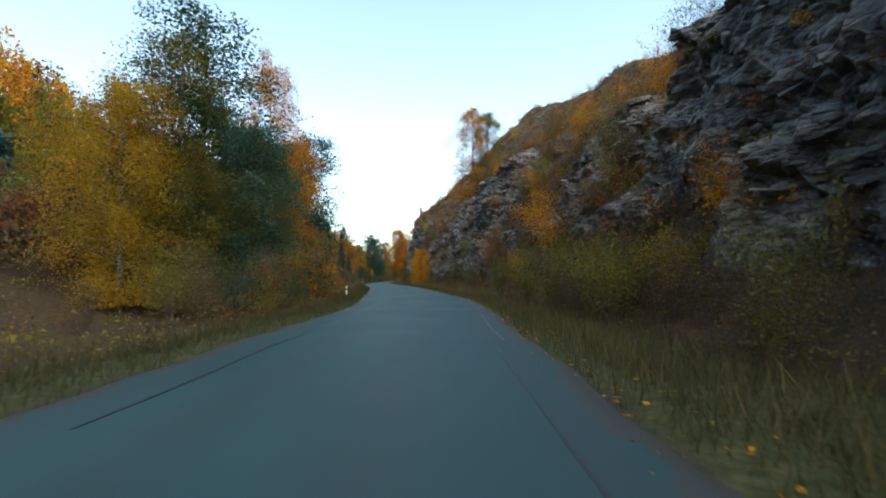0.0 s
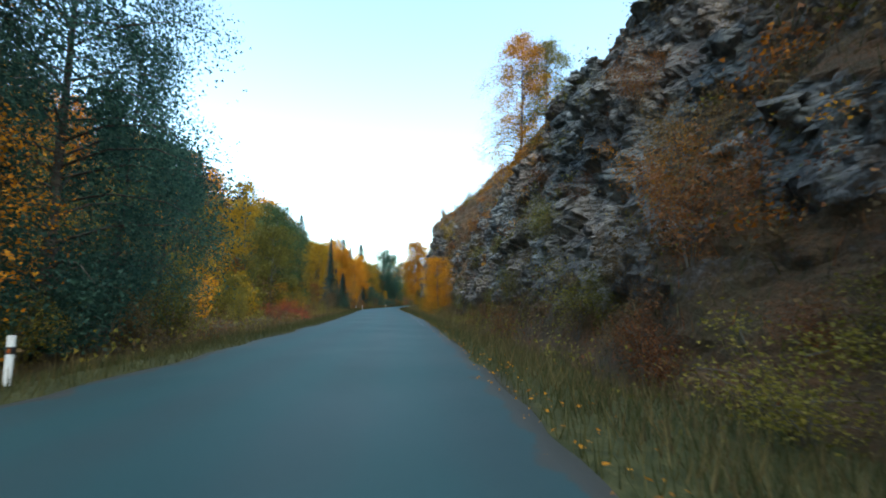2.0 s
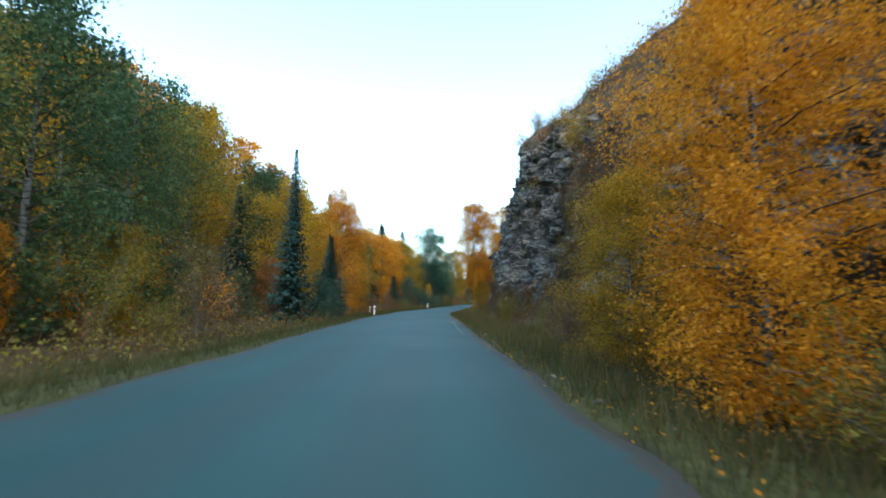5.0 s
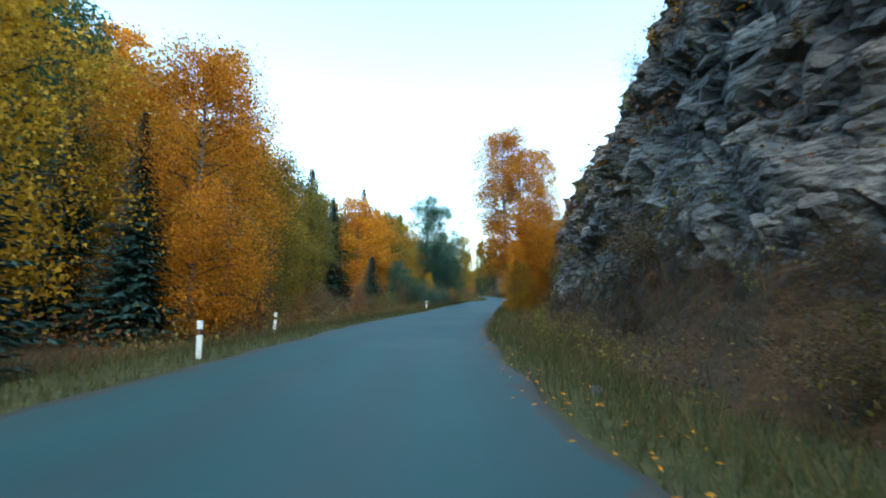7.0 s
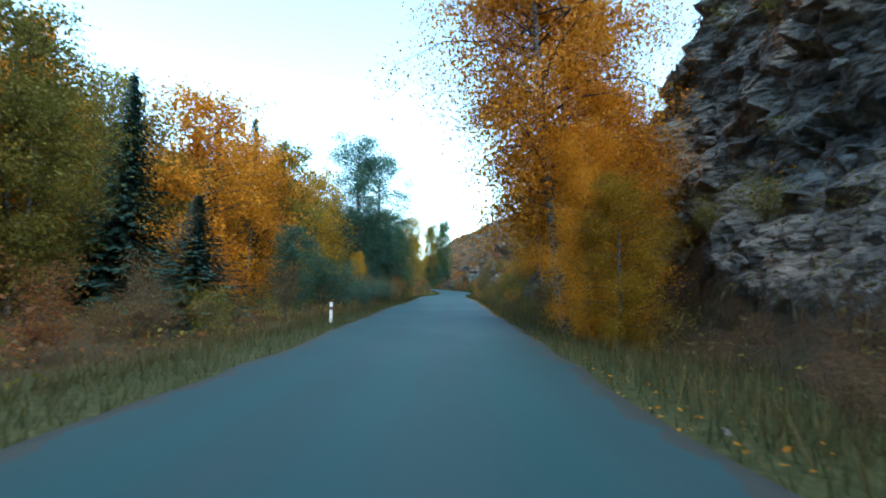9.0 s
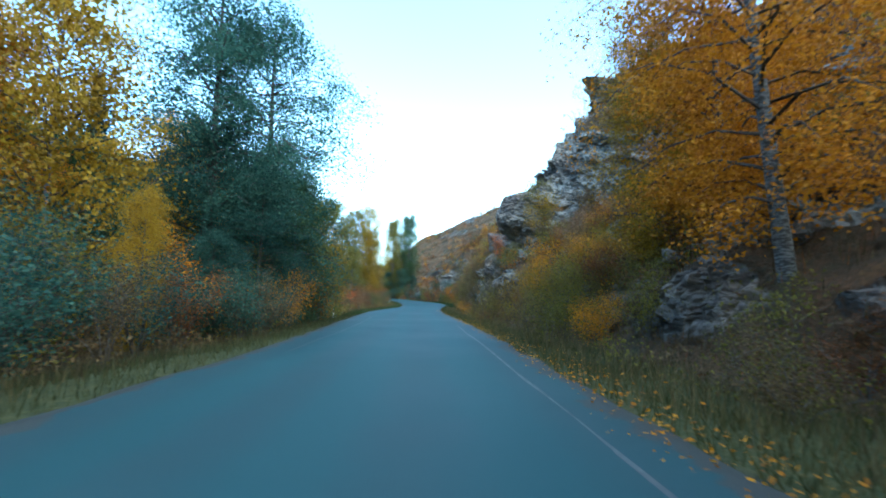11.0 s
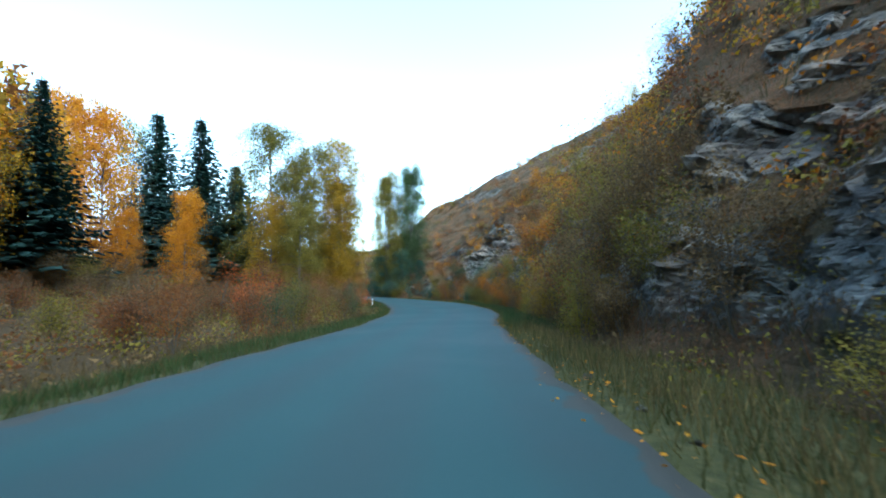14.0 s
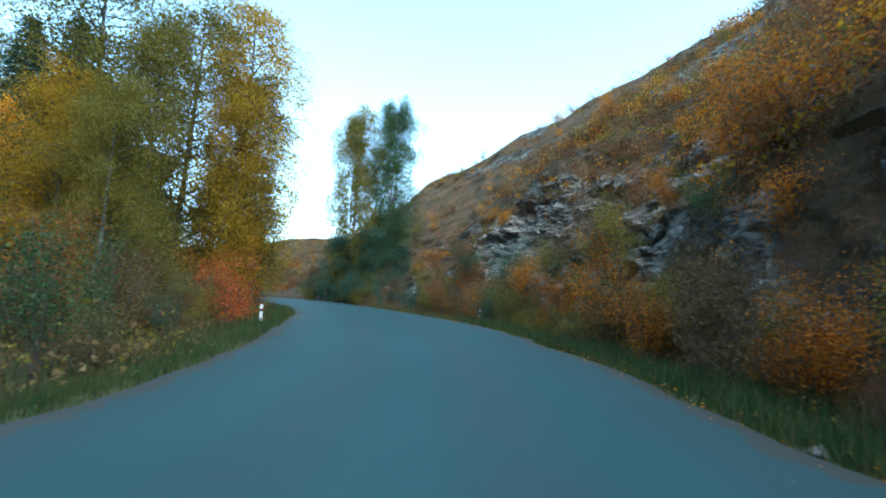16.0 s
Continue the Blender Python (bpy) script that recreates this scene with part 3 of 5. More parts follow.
PD = PD - push * np.clip(nx_ / ln, 0.25, 1)
PZ = PZ + push * 0.30
CX, CY = at_road(PS.ravel(), PD.ravel())
CLIFF = np.stack([CX, CY, PZ.ravel()], 1)
growth = np.clip(1.0 - rocky * 1.15 + 0.25 * (fbm(PS * 0.5, PD * 0.5, PZ * 0.5, 97, 2) - 0.1), 0, 1)
growth[:, -1] = 1
me = fast_mesh("rock_slope", CLIFF, grid_faces(rows_c, cols_c)[:, ::-1], False, ROCK)
add_values(me, "growth", growth)
cliff = tagged(new("rock_slope", me), "steep dark layered rock face with autumn scrub beside the road", "cliff", kind="structure")
CLIFF_G = CLIFF.reshape(rows_c, cols_c, 3)


def slope_point(s, d):
    """The place on the rock slope nearest to s, d."""
    i = int(np.argmin(np.abs(cs - s)))
    j = int(np.argmin(np.abs(PD[i] - d)))
    return CLIFF_G[i, j]


def surface(x, y):
    """Height of ground or slope at a world place."""
    s, d = road_coords(x, y)
    if d[0] > 5.5 and -58 < s[0] < 328:
        i = int(np.argmin(np.abs(cs - s[0])))
        if d[0] > PD[i, 3]:
            return float(CLIFF_G[i, int(np.argmin(np.abs(PD[i] - d[0]))), 2])
    return float(ground_z(s, d, np.atleast_1d(float(x)), np.atleast_1d(float(y)))[0])


# ---- trees ----
def set_leaf(ob, key):
    ob.material_slots[0].link = "OBJECT"
    ob.material_slots[0].material = LEAF[key]


def birch_meshes(seed, h, r, clear, limbs, clusters, leaves, size, droop, gaps):
    """Trunk with limbs, and the crown of hanging leaves. clear: bare share of the trunk."""
    g = np.random.default_rng(seed)
    sway = g.normal(0, 0.025 * h, 2)
    t = np.linspace(0, 1, 9)
    trunk = np.stack([sway[0] * np.sin(t * 2.2), sway[1] * np.sin(t * 1.7), t * h], 1)
    rad0 = 0.010 * h + 0.02
    paths, pts = [(trunk, rad0 * (1.05 - t) + 0.008)], []
    for k in range(limbs):
        f = clear + (0.97 - clear) * (k + g.uniform(0, 0.8)) / limbs
        start = np.array([np.interp(f, t, trunk[:, a]) for a in range(3)])
        shape = np.sin(np.pi * np.clip((f - clear * 0.6) / (1.04 - clear * 0.6), 0, 1) ** 0.75) ** 0.7
        length = r * (0.25 + 0.9 * shape) * g.uniform(0.6, 1.2)
        a = k * 2.4 + g.uniform(-0.6, 0.6)
        u = np.linspace(0, 1, 4)
        lift = g.uniform(0.35, 0.95)
        out = np.stack([np.cos(a) * length * u, np.sin(a) * length * u, length * (lift * u - droop * u ** 2.2)], 1) + start
        paths.append((out, rad0 * 0.34 * (1 - f * 0.6) * (1.02 - u) + 0.006))
        for c in range(clusters):
            q = g.uniform(0.3, 1.05)
            centre = start + (out[-1] - start) * q
            centre[2] = np.interp(q, u, out[:, 2])
            if g.uniform() < gaps:
                continue
            n = int(leaves * g.uniform(0.5, 1.5))
            spread = (0.055 * r + 0.20) * g.uniform(0.7, 1.25)
            p = centre + np.clip(g.normal(0, 1, (n, 3)), -1.55, 1.55) * np.array([spread, spread, spread * 0.8])
            p[:, 2] -= np.minimum(g.exponential(0.5 * droop + 0.12, n), 1.4)
            pts.append(p)
    pts = np.concatenate(pts)
    pts = pts[pts[:, 2] > 0.25]
    tv, tf = tubes(paths[:1], 6)
    bv, bf = tubes(paths[1:], 3)
    limb_from = len(tf)
    tv, tf = np.concatenate([tv, bv]), np.concatenate([tf, bf + len(tv)])
    axis = np.stack([np.interp(pts[:, 2], trunk[:, 2], trunk[:, a]) for a in (0, 1)], 1)
    off = np.linalg.norm(pts[:, :2] - axis, axis=1) / r
    lv, lf = leaf_cards(g, pts, size * (1.25 - 0.45 * np.clip(off, 0, 1)), 0.7, 0.35)
    stem = fast_mesh("birch_trunk", tv, tf, True, BIRCH_BARK)
    stem.materials.append(DARK_BARK)
    stem.polygons.foreach_set("material_index", (np.arange(len(tf)) >= limb_from).astype(np.int32))
    return stem, fast_mesh("birch_crown", lv, lf, False, LEAF["yellow"])


def fir_meshes(seed, h, r, whorls, size):
    g = np.random.default_rng(seed)
    t = np.linspace(0, 1, 6)
    paths = [(np.stack([0 * t, 0 * t, t * h], 1), 0.012 * h * (1.05 - t) + 0.01)]
    pts, dirs, sizes = [], [], []
    for k in range(whorls):
        f = 0.05 + 0.94 * (k / whorls) ** 0.9
        length = r * ((1 - f) ** 0.95 + 0.01) * g.uniform(0.75, 1.15)
        n = 9 if f < 0.8 else 7
        for b in range(n):
            a = 2 * np.pi * b / n + k * 0.7 + g.uniform(-0.3, 0.3)
            ln_ = length * g.uniform(0.65, 1.15)
            m = max(3, int(ln_ / (size * 0.42)))
            u = np.linspace(0.12, 1, m)
            z = f * h - 0.38 * ln_ * u + 0.16 * ln_ * u ** 3
            q = np.stack([np.cos(a) * ln_ * u, np.sin(a) * ln_ * u, z], 1)
            for sidew in (-1, 1):
                pts.append(q + g.normal(0, 0.04, q.shape))
                d = np.stack([np.cos(a + sidew * 0.75) + 0 * u, np.sin(a + sidew * 0.75) + 0 * u, -0.35 + g.normal(0, 0.18, m)], 1)
                dirs.append(d)
                sizes.append(size * (1.25 - 0.5 * u) * (1.1 - 0.85 * f))
    pts, dirs, sizes = np.concatenate(pts), np.concatenate(dirs), np.concatenate(sizes)
    dirs /= np.linalg.norm(dirs, axis=1)[:, None]
    side = np.cross(dirs, np.array([0, 0, 1.0]))
    side /= np.linalg.norm(side, axis=1)[:, None] + 1e-9
    s = sizes[:, None]
    v = np.stack([pts, pts + dirs * s * 0.5 + side * s * 0.28, pts + dirs * s, pts + dirs * s * 0.5 - side * s * 0.22 - np.array([0, 0, 0.08])], 1).reshape(-1, 3)
    tv, tf = tubes(paths, 6)
    return fast_mesh("fir_trunk", tv, tf, True, DARK_BARK), fast_mesh("fir_crown", v, np.arange(len(v)).reshape(-1, 4), False, LEAF["fir"])


def shrub_meshes(seed, h, r, stems, leaves, size, bare=False):
    g = np.random.default_rng(seed)
    paths, pts = [], []
    for k in range(stems):
        a, reach, top = g.uniform(0, 2 * np.pi), r * g.uniform(0.2, 1.0), h * g.uniform(0.55, 1.05)
        u = np.linspace(0, 1, 4)
        q = np.stack([np.cos(a) * reach * u ** 1.3, np.sin(a) * reach * u ** 1.3, top * u ** 0.85 * (1 - 0.25 * (reach / r) ** 2 * u)], 1)
        paths.append((q, 0.022 * (1.1 - u)))
        for _ in range(2):
            i = g.uniform(0.12, 1)
            st = np.array([np.interp(i, u, q[:, c]) for c in range(3)])
            en = st + g.normal(0, 0.22 * r, 3) + np.array([0, 0, 0.16 * h])
            paths.append((np.stack([st, (st + en) / 2 + 0.03, en]), np.array([0.012, 0.008, 0.004])))
            n = leaves // (stems * 2)
            pts.append(st + (en - st) * g.uniform(0, 1.1, (n, 1)) + g.normal(0, 0.11 * r + 0.07, (n, 3)))
    tv, tf = tubes(paths, 3)
    stem = fast_mesh("shrub_stems", tv, tf, True, TWIG)
    if bare:
        return stem, None
    pts = np.concatenate(pts)
    pts = pts[pts[:, 2] > 0.02]
    lv, lf = leaf_cards(g, pts, size, 0.6, 0.1)
    return stem, fast_mesh("shrub_leaves", lv, lf, False, LEAF["yellow"])


# each kind: meshes at a nominal height, to be scaled
KINDS = {}
for k in range(4):
    KINDS["airy", k] = (15.0, birch_meshes(100 + k, 15, 3.5, 0.14, 56, 14, 36, 0.14, 0.75, 0.26))
    KINDS["tall", k] = (21.0, birch_meshes(270 + k, 21, 4.4, 0.10, 78, 15, 42, 0.14, 0.8, 0.18))
    KINDS["high", k] = (17.0, birch_meshes(280 + k, 17, 3.5, 0.24, 68, 15, 46, 0.125, 0.65, 0.08))
    KINDS["near", k] = (11.0, birch_meshes(250 + k, 11, 2.9, 0.03, 60, 15, 58, 0.098, 0.5, 0.0))
    KINDS["full", k] = (11.0, birch_meshes(200 + k, 11, 2.9, 0.05, 56, 13, 26, 0.155, 0.5, 0.02))
    KINDS["far", k] = (13.0, birch_meshes(300 + k, 13, 3.0, 0.08, 40, 9, 16, 0.29, 0.5, 0.05))
    KINDS["shrub", k] = (2.2, shrub_meshes(500 + k, 2.2, 1.5, 7, 2000, 0.078))
    KINDS["thicket", k] = (3.6, shrub_meshes(600 + k, 3.6, 1.7, 9, 3000, 0.088))
    KINDS["bush", k] = (3.6, shrub_meshes(800 + k, 3.6, 1.8, 11, 3600, 0.085))
for k in range(3):
    KINDS["fir", k] = (15.0, fir_meshes(400 + k, 15, 3.3, 60, 0.76))
    KINDS["bare", k] = (2.0, shrub_meshes(700 + k, 2.0, 1.1, 16, 0, 0.1, True))

COLOUR_WORD = {"green": "green", "dark": "dark green", "olive": "olive-green", "yellow": "golden yellow", "orange": "orange", "amber": "amber orange", "rust": "rusty brown",
               "red": "crimson red", "scarlet": "orange-red", "brown": "brown"}
turner = np.random.default_rng(7)


def plant(kind, x, y, h, colour, width=1.0, z=None, lean=(0, 0), where="at the roadside", group=""):
    """One tree or shrub at x, y, h metres high."""
    pick = int(turner.integers(0, 3 if kind in ("fir", "bare") else 4))
    nominal, (stem, crown) = KINDS[kind, pick]
    sc = h / nominal
    name = {"airy": "birch_tree", "full": "birch_tree", "near": "birch_tree", "tall": "birch_tree", "high": "birch_tree", "far": "birch_tree", "fir": "fir_tree", "shrub": "shrub", "thicket": "tall_shrub", "bush": "tall_shrub", "bare": "bare_shrub"}[kind]
    root = new(name)
    zz = surface(x, y) - 0.12 if z is None else z
    root.matrix_world = pose(x, y, zz, lean[0], lean[1], float(turner.uniform(0, 360))) @ Matrix.Diagonal((sc * width, sc * width, sc, 1))
    tree = kind in ("airy", "full", "near", "tall", "high", "far", "fir")
    stem_ob = part("trunk" if tree else "branchwork", stem, root)
    if crown:
        c = part("crown" if tree else "foliage", crown, root)
        if kind != "fir":
            set_leaf(c, colour)
        if colour == "dark":
            stem_ob.material_slots[0].link = "OBJECT"
            stem_ob.material_slots[0].material = DARK_BARK
    word = COLOUR_WORD.get(colour, "")
    text = {"airy": f"tall airy birch with hanging {word} leaves {where}", "full": f"bushy birch with dense {word} foliage {where}", "near": f"bushy birch with dense {word} foliage {where}", "tall": f"tall airy birch with hanging {word} leaves {where}", "high": f"tall birch with a high {word} crown {where}",
            "far": f"autumn birch with {word} crown {where}", "fir": f"dark narrow fir tree {where}", "shrub": f"low shrub with {word} leaves {where}",
            "thicket": f"tall {word} shrub {where}", "bush": f"dense tall {word} shrub {where}", "bare": f"leafless twiggy shrub {where}"}[kind]
    tagged(root, text, "tree" if tree else "shrub", group or {"fir": "firs in the wood", "far": "trees of the wood"}.get(kind, ""))
    return root


def plant_mass(spots, label):
    """Many shrubs as one thing for each colour. spots: kind, x, y, z, height, width, colour."""
    for col in sorted({q[6] for q in spots}):
        sv, sf, lv, lf, sb, lb = [], [], [], [], 0, 0
        for kind, x, y, z, h, width, _ in (q for q in spots if q[6] == col):
            nominal, meshes = KINDS[kind, int(turner.integers(0, 4))]
            m = np.array(pose(x, y, z, 0, 0, float(turner.uniform(0, 360))) @ Matrix.Diagonal((h / nominal * width, h / nominal * width, h / nominal, 1)))
            for src, vs, fs in ((meshes[0], sv, sf), (meshes[1], lv, lf)):
                co = np.empty(len(src.vertices) * 3)
                src.vertices.foreach_get("co", co)
                idx = np.empty(len(src.loops), np.int64)
                src.loops.foreach_get("vertex_index", idx)
                base = sb if vs is sv else lb
                vs.append(co.reshape(-1, 3) @ m[:3, :3].T + m[:3, 3])
                fs.append(idx.reshape(len(src.polygons), -1) + base)
            sb += len(meshes[0].vertices)
            lb += len(meshes[1].vertices)
        root = new("brushwood")
        part("branchwork", fast_mesh("brush_stems", np.concatenate(sv), np.concatenate(sf), True, TWIG), root)
        part("foliage", fast_mesh("brush_leaves", np.concatenate(lv), np.concatenate(lf), False, LEAF[col]), root)
        tagged(root, f"{COLOUR_WORD[col]} {label}", "shrubs", kind="stuff")


# trees that stand out: kind, x, y, height, colour, width
STAND = [
    ("near", -16.0, 20.4, 11.5, "yellow", 1.0), ("near", -13.8, 22.5, 9.5, "olive", 0.9), ("near", -14.4, 26.0, 13.0, "green", 1.1), ("airy", -14.9, 23.5, 16.0, "olive", 1.1), ("near", -12.4, 26.0, 11.5, "dark", 1.1), ("airy", -15.2, 26.0, 19.5, "green", 1.25),
    ("near", -12.2, 28.5, 11.0, "green", 1.05), ("tall", -14.0, 33.5, 19.5, "orange", 0.8), ("near", -13.7, 35.0, 13.5, "orange", 1.15), ("near", -13.0, 42.0, 15.5, "dark", 1.0), ("near", -13.6, 39.0, 11.0, "dark", 0.95),
    ("airy", -15.0, 47.0, 14.0, "dark", 0.85), ("full", -16.0, 51.5, 10.0, "dark", 0.9), ("full", -19.5, 58.0, 5.0, "olive", 1.2), ("full", -20.5, 68.5, 4.0, "olive", 1.2), ("near", -3.3, 81.0, 6.8, "orange", 1.1), ("near", -4.2, 85.5, 5.0, "yellow", 1.1),
    ("full", -25.0, 88.0, 14.5, "green", 1.0), ("full", -23.0, 82.0, 11.0, "olive", 1.0), ("full", -27.5, 95.0, 13.5, "green", 1.0), ("fir", -30.0, 109.3, 11.0, "", 1.0),
    ("fir", -29.8, 119.3, 9.0, "", 1.0), ("fir", -22.5, 104.3, 13.0, "", 0.6), ("fir", -21.8, 109.8, 7.0, "", 1.2), ("fir", -25.3, 118.0, 8.5, "", 0.9),
    ("near", -25.0, 120.6, 12.4, "orange", 1.05), ("airy", -27.0, 126.3, 16.0, "orange", 0.75), ("full", -27.5, 114.3, 13.0, "yellow", 1.0), ("near", -26.6, 129.8, 10.5, "olive", 1.0),
    ("near", -7.9, 176.9, 9.0, "yellow", 0.9),  ("tall", -24.9, 186.9, 18.9, "dark", 1.4), ("tall", -28.3, 185.9, 20.2, "dark", 1.35), ("near", -27.0, 184.5, 11.0, "dark", 1.1), ("near", -23.9, 187.5, 9.0, "green", 1.0), ("near", -28.0, 190.5, 10.0, "orange", 1.0), ("tall", -34.0, 213.5, 15.0, "olive", 1.1), ("near", -36.5, 214.0, 11.0, "yellow", 1.0), ("full", -29.5, 172.5, 6.0, "dark", 1.2), ("full", -26.8, 168.8, 4.2, "dark", 1.2), ("full", -24.9, 180.5, 4.6, "dark", 1.1), ("near", -24.3, 183.2, 8.0, "dark", 1.1), ("full", -22.9, 190.1, 8.0, "olive", 1.0), ("near", -25.9, 190.3, 12.0, "green", 1.0), ("near", -34.5, 178.2, 13.8, "orange", 1.0), ("fir", -27.0, 150.8, 6.0, "", 1.9), ("full", -27.3, 162.9, 6.0, "dark", 1.1),
    ("near", -25.5, 176.2, 5.4, "yellow", 0.65), ("high", -12.2, 146.5, 17.5, "orange", 1.05), ("high", -11.6, 149.5, 16.5, "orange", 1.1), ("near", -10.4, 147.5, 9.0, "orange", 0.9), ("near", -12.0, 144.6, 6.5, "orange", 0.75), ("tall", -9.2, 157.5, 17.5, "orange", 0.8), ("near", -11.6, 143.2, 4.6, "yellow", 1.0), ("tall", -8.8, 170.0, 14.0, "orange", 1.15), ("near", -7.4, 174.0, 11.0, "orange", 1.0),
    ("near", -6.0, 175.8, 7.0, "orange", 1.0), ("near", -29.0, 209.6, 11.0, "orange", 1.1), ("near", -29.4, 208.2, 8.0, "orange", 1.1),
    ("full", -28.5, 196.5, 10.0, "olive", 1.0), ("airy", -29.6, 201.6, 13.0, "olive", 1.0),
    ("full", -43.8, 257.9, 8.0, "orange", 0.8),
    ("full", -45.8, 232.0, 14.0, "orange", 1.0),
    ("full", -44.5, 222.9, 15.0, "yellow", 1.0), ("airy", -42.7, 207.7, 19.0, "orange", 1.0), ("full", -40.3, 206.5, 15.0, "orange", 1.2),
    ("full", -40.9, 224.6, 13.0, "yellow", 1.0),
    ("full", -50.3, 238.3, 16.0, "yellow", 1.0), ("full", -47.8, 232.6, 14.0, "olive", 1.0),
]
for kind, x, y, h, colour, width in STAND:
    plant(kind, x, y, h, colour, width)
# tall trees by the height of their tops: kind, x, y, top, colour, width
TOPS = [
    ("near", -21.3, 288.6, 24.5, "green", 0.5), ("near", -25.5, 288.2, 22.5, "olive", 0.45),
    ("far", -66.0, 121.5, 36.0, "orange", 1.1), ("far", -69.5, 127.5, 38.5, "olive", 1.1), ("far", -64.0, 130.0, 36.0, "orange", 1.1), ("far", -58.0, 132.5, 33.0, "orange", 1.1), ("far", -53.0, 135.5, 30.0, "yellow", 1.1),
    ("far", -62.5, 116.5, 33.0, "olive", 1.0), ("far", -72.5, 124.5, 40.0, "yellow", 1.1), ("far", -82.0, 121.5, 43.5, "orange", 1.1), ("far", -78.0, 112.5, 41.5, "orange", 1.1), ("far", -84.5, 111.0, 43.5, "olive", 1.1), ("far", -50.0, 141.0, 27.5, "orange", 1.1), ("far", -47.0, 146.5, 24.5, "orange", 1.1),
    ("full", -22.5, 286.5, 9.5, "dark", 1.3), ("full", -26.5, 287.0, 8.5, "dark", 1.3), ("full", -19.5, 285.5, 7.5, "dark", 1.3),
    ("fir", -74.5, 119.0, 44.0, "", 1.26), ("fir", -70.8, 116.0, 41.0, "", 1.40), ("fir", -58.6, 125.3, 35.0, "", 1.05), ("fir", -59.4, 122.6, 34.0, "", 1.05), ("far", -85.0, 146.0, 36.0, "orange", 1.2), ("far", -79.0, 126.5, 38.0, "orange", 0.8), ("far", -62.0, 134.0, 31.0, "orange", 1.0), ("far", -55.0, 140.0, 26.0, "orange", 1.0),
    ("fir", -79.5, 248.0, 44.0, "", 1.40), ("fir", -37.8, 179.4, 20.0, "", 0.9), ("fir", -51.0, 247.1, 21.5, "", 1.50), ("fir", -71.4, 296.6, 39.0, "", 1.84), ("fir", -59.2, 289.6, 34.8, "", 1.74),
    ("fir", -48.3, 279.6, 22.8, "", 2.39), ("full", -67.7, 269.8, 30.5, "orange", 0.7), ("full", -62.8, 271.9, 29.5, "orange", 0.7), ("full", -74.2, 280.3, 34.0, "orange", 0.7), ("airy", -77.3, 298.6, 38.5, "olive", 0.7),
    ("full", -53.7, 276.3, 18.0, "orange", 0.75), ("full", -57.5, 269.0, 14.0, "orange", 0.7), ("full", -61.9, 257.3, 24.0, "yellow", 0.8),
    ("tall", -36.1, 264.8, 24.3, "olive", 1.19), ("tall", -33.1, 267.1, 22.5, "olive", 1.12), ("tall", -29.9, 268.9, 23.4, "yellow", 1.00), ("tall", -28.8, 270.3, 18.0, "olive", 0.95),
    ("near", -35.7, 261.3, 13.5, "yellow", 0.9), ("near", -33.8, 265.2, 19.0, "olive", 0.7), ("near", -29.6, 268.3, 17.0, "yellow", 0.65), ("near", -31.9, 259.5, 12.0, "olive", 0.85), ("near", -30.2, 273.4, 11.0, "dark", 0.8), ("full", -34.0, 275.2, 12.5, "green", 0.9), ("full", -38.6, 273.6, 13.0, "dark", 0.9),
    ("tall", -25.6, 288.0, 23.8, "olive", 0.8), ("tall", -21.3, 288.9, 25.4, "green", 0.75), ("tall", -23.3, 290.4, 20.0, "green", 0.85),
]
for kind, x, y, top, colour, width in TOPS:
    plant(kind, x, y, top - surface(x, y), colour, width)
plant("tall", 5.6, 78.3, 18.5, "orange", 1.15, where="on the rock top")
plant("tall", 8.2, 78.0, 15.5, "olive", 1.2, where="on the rock top")

# the wood behind them, up the left hillside
filler = np.random.default_rng(23)
taken = [(t[1], t[2]) for t in STAND + TOPS]
MIX = (["orange"] * 4 + ["yellow"] * 5 + ["olive"] * 5 + ["green"] * 3 + ["rust"] * 2 + ["brown"])
count = 0
for _ in range(9000):
    s, d = filler.uniform(6, 320), -(11.5 + 26 * filler.uniform(0, 1) ** 1.3)
    if (268 < s and d > -30) or (s < 40 and d > -46) or (54 < s < 84 and d > -21) or (122 < s < 162 and d > -14.5) or (205 < s and d > -46):
        continue
    x, y = (float(a) for a in at_road(s, d))
    room = 2.4 + 0.035 * abs(d)
    if any((x - a) ** 2 + (y - b) ** 2 < room ** 2 for a, b in taken):
        continue
    taken.append((x, y))
    if filler.uniform() < (0.11 if s > 125 else 0.0):
        plant("fir", x, y, filler.uniform(9, 16), "", filler.uniform(0.8, 1.1), where="in the hillside wood")
    else:
        dull = ["olive", "orange", "brown", "rust"] if s < 60 else MIX
        low = 40 < s < 125 and d > (-52 if 72 < s < 120 else -36)
        dull = ["green", "olive", "olive", "dark", "yellow"] if 165 < s < 205 else ["orange", "yellow", "olive", "yellow", "orange"] if 126 < s < 160 else dull
        plant("full" if d > -18 else "far", x, y, filler.uniform(3.0, 5.5) if low else filler.uniform(8.5, 14.5), dull[int(filler.integers(0, len(dull)))], filler.uniform(0.85, 1.2), where="in the hillside wood")
    count += 1
    if count >= 165:
        break

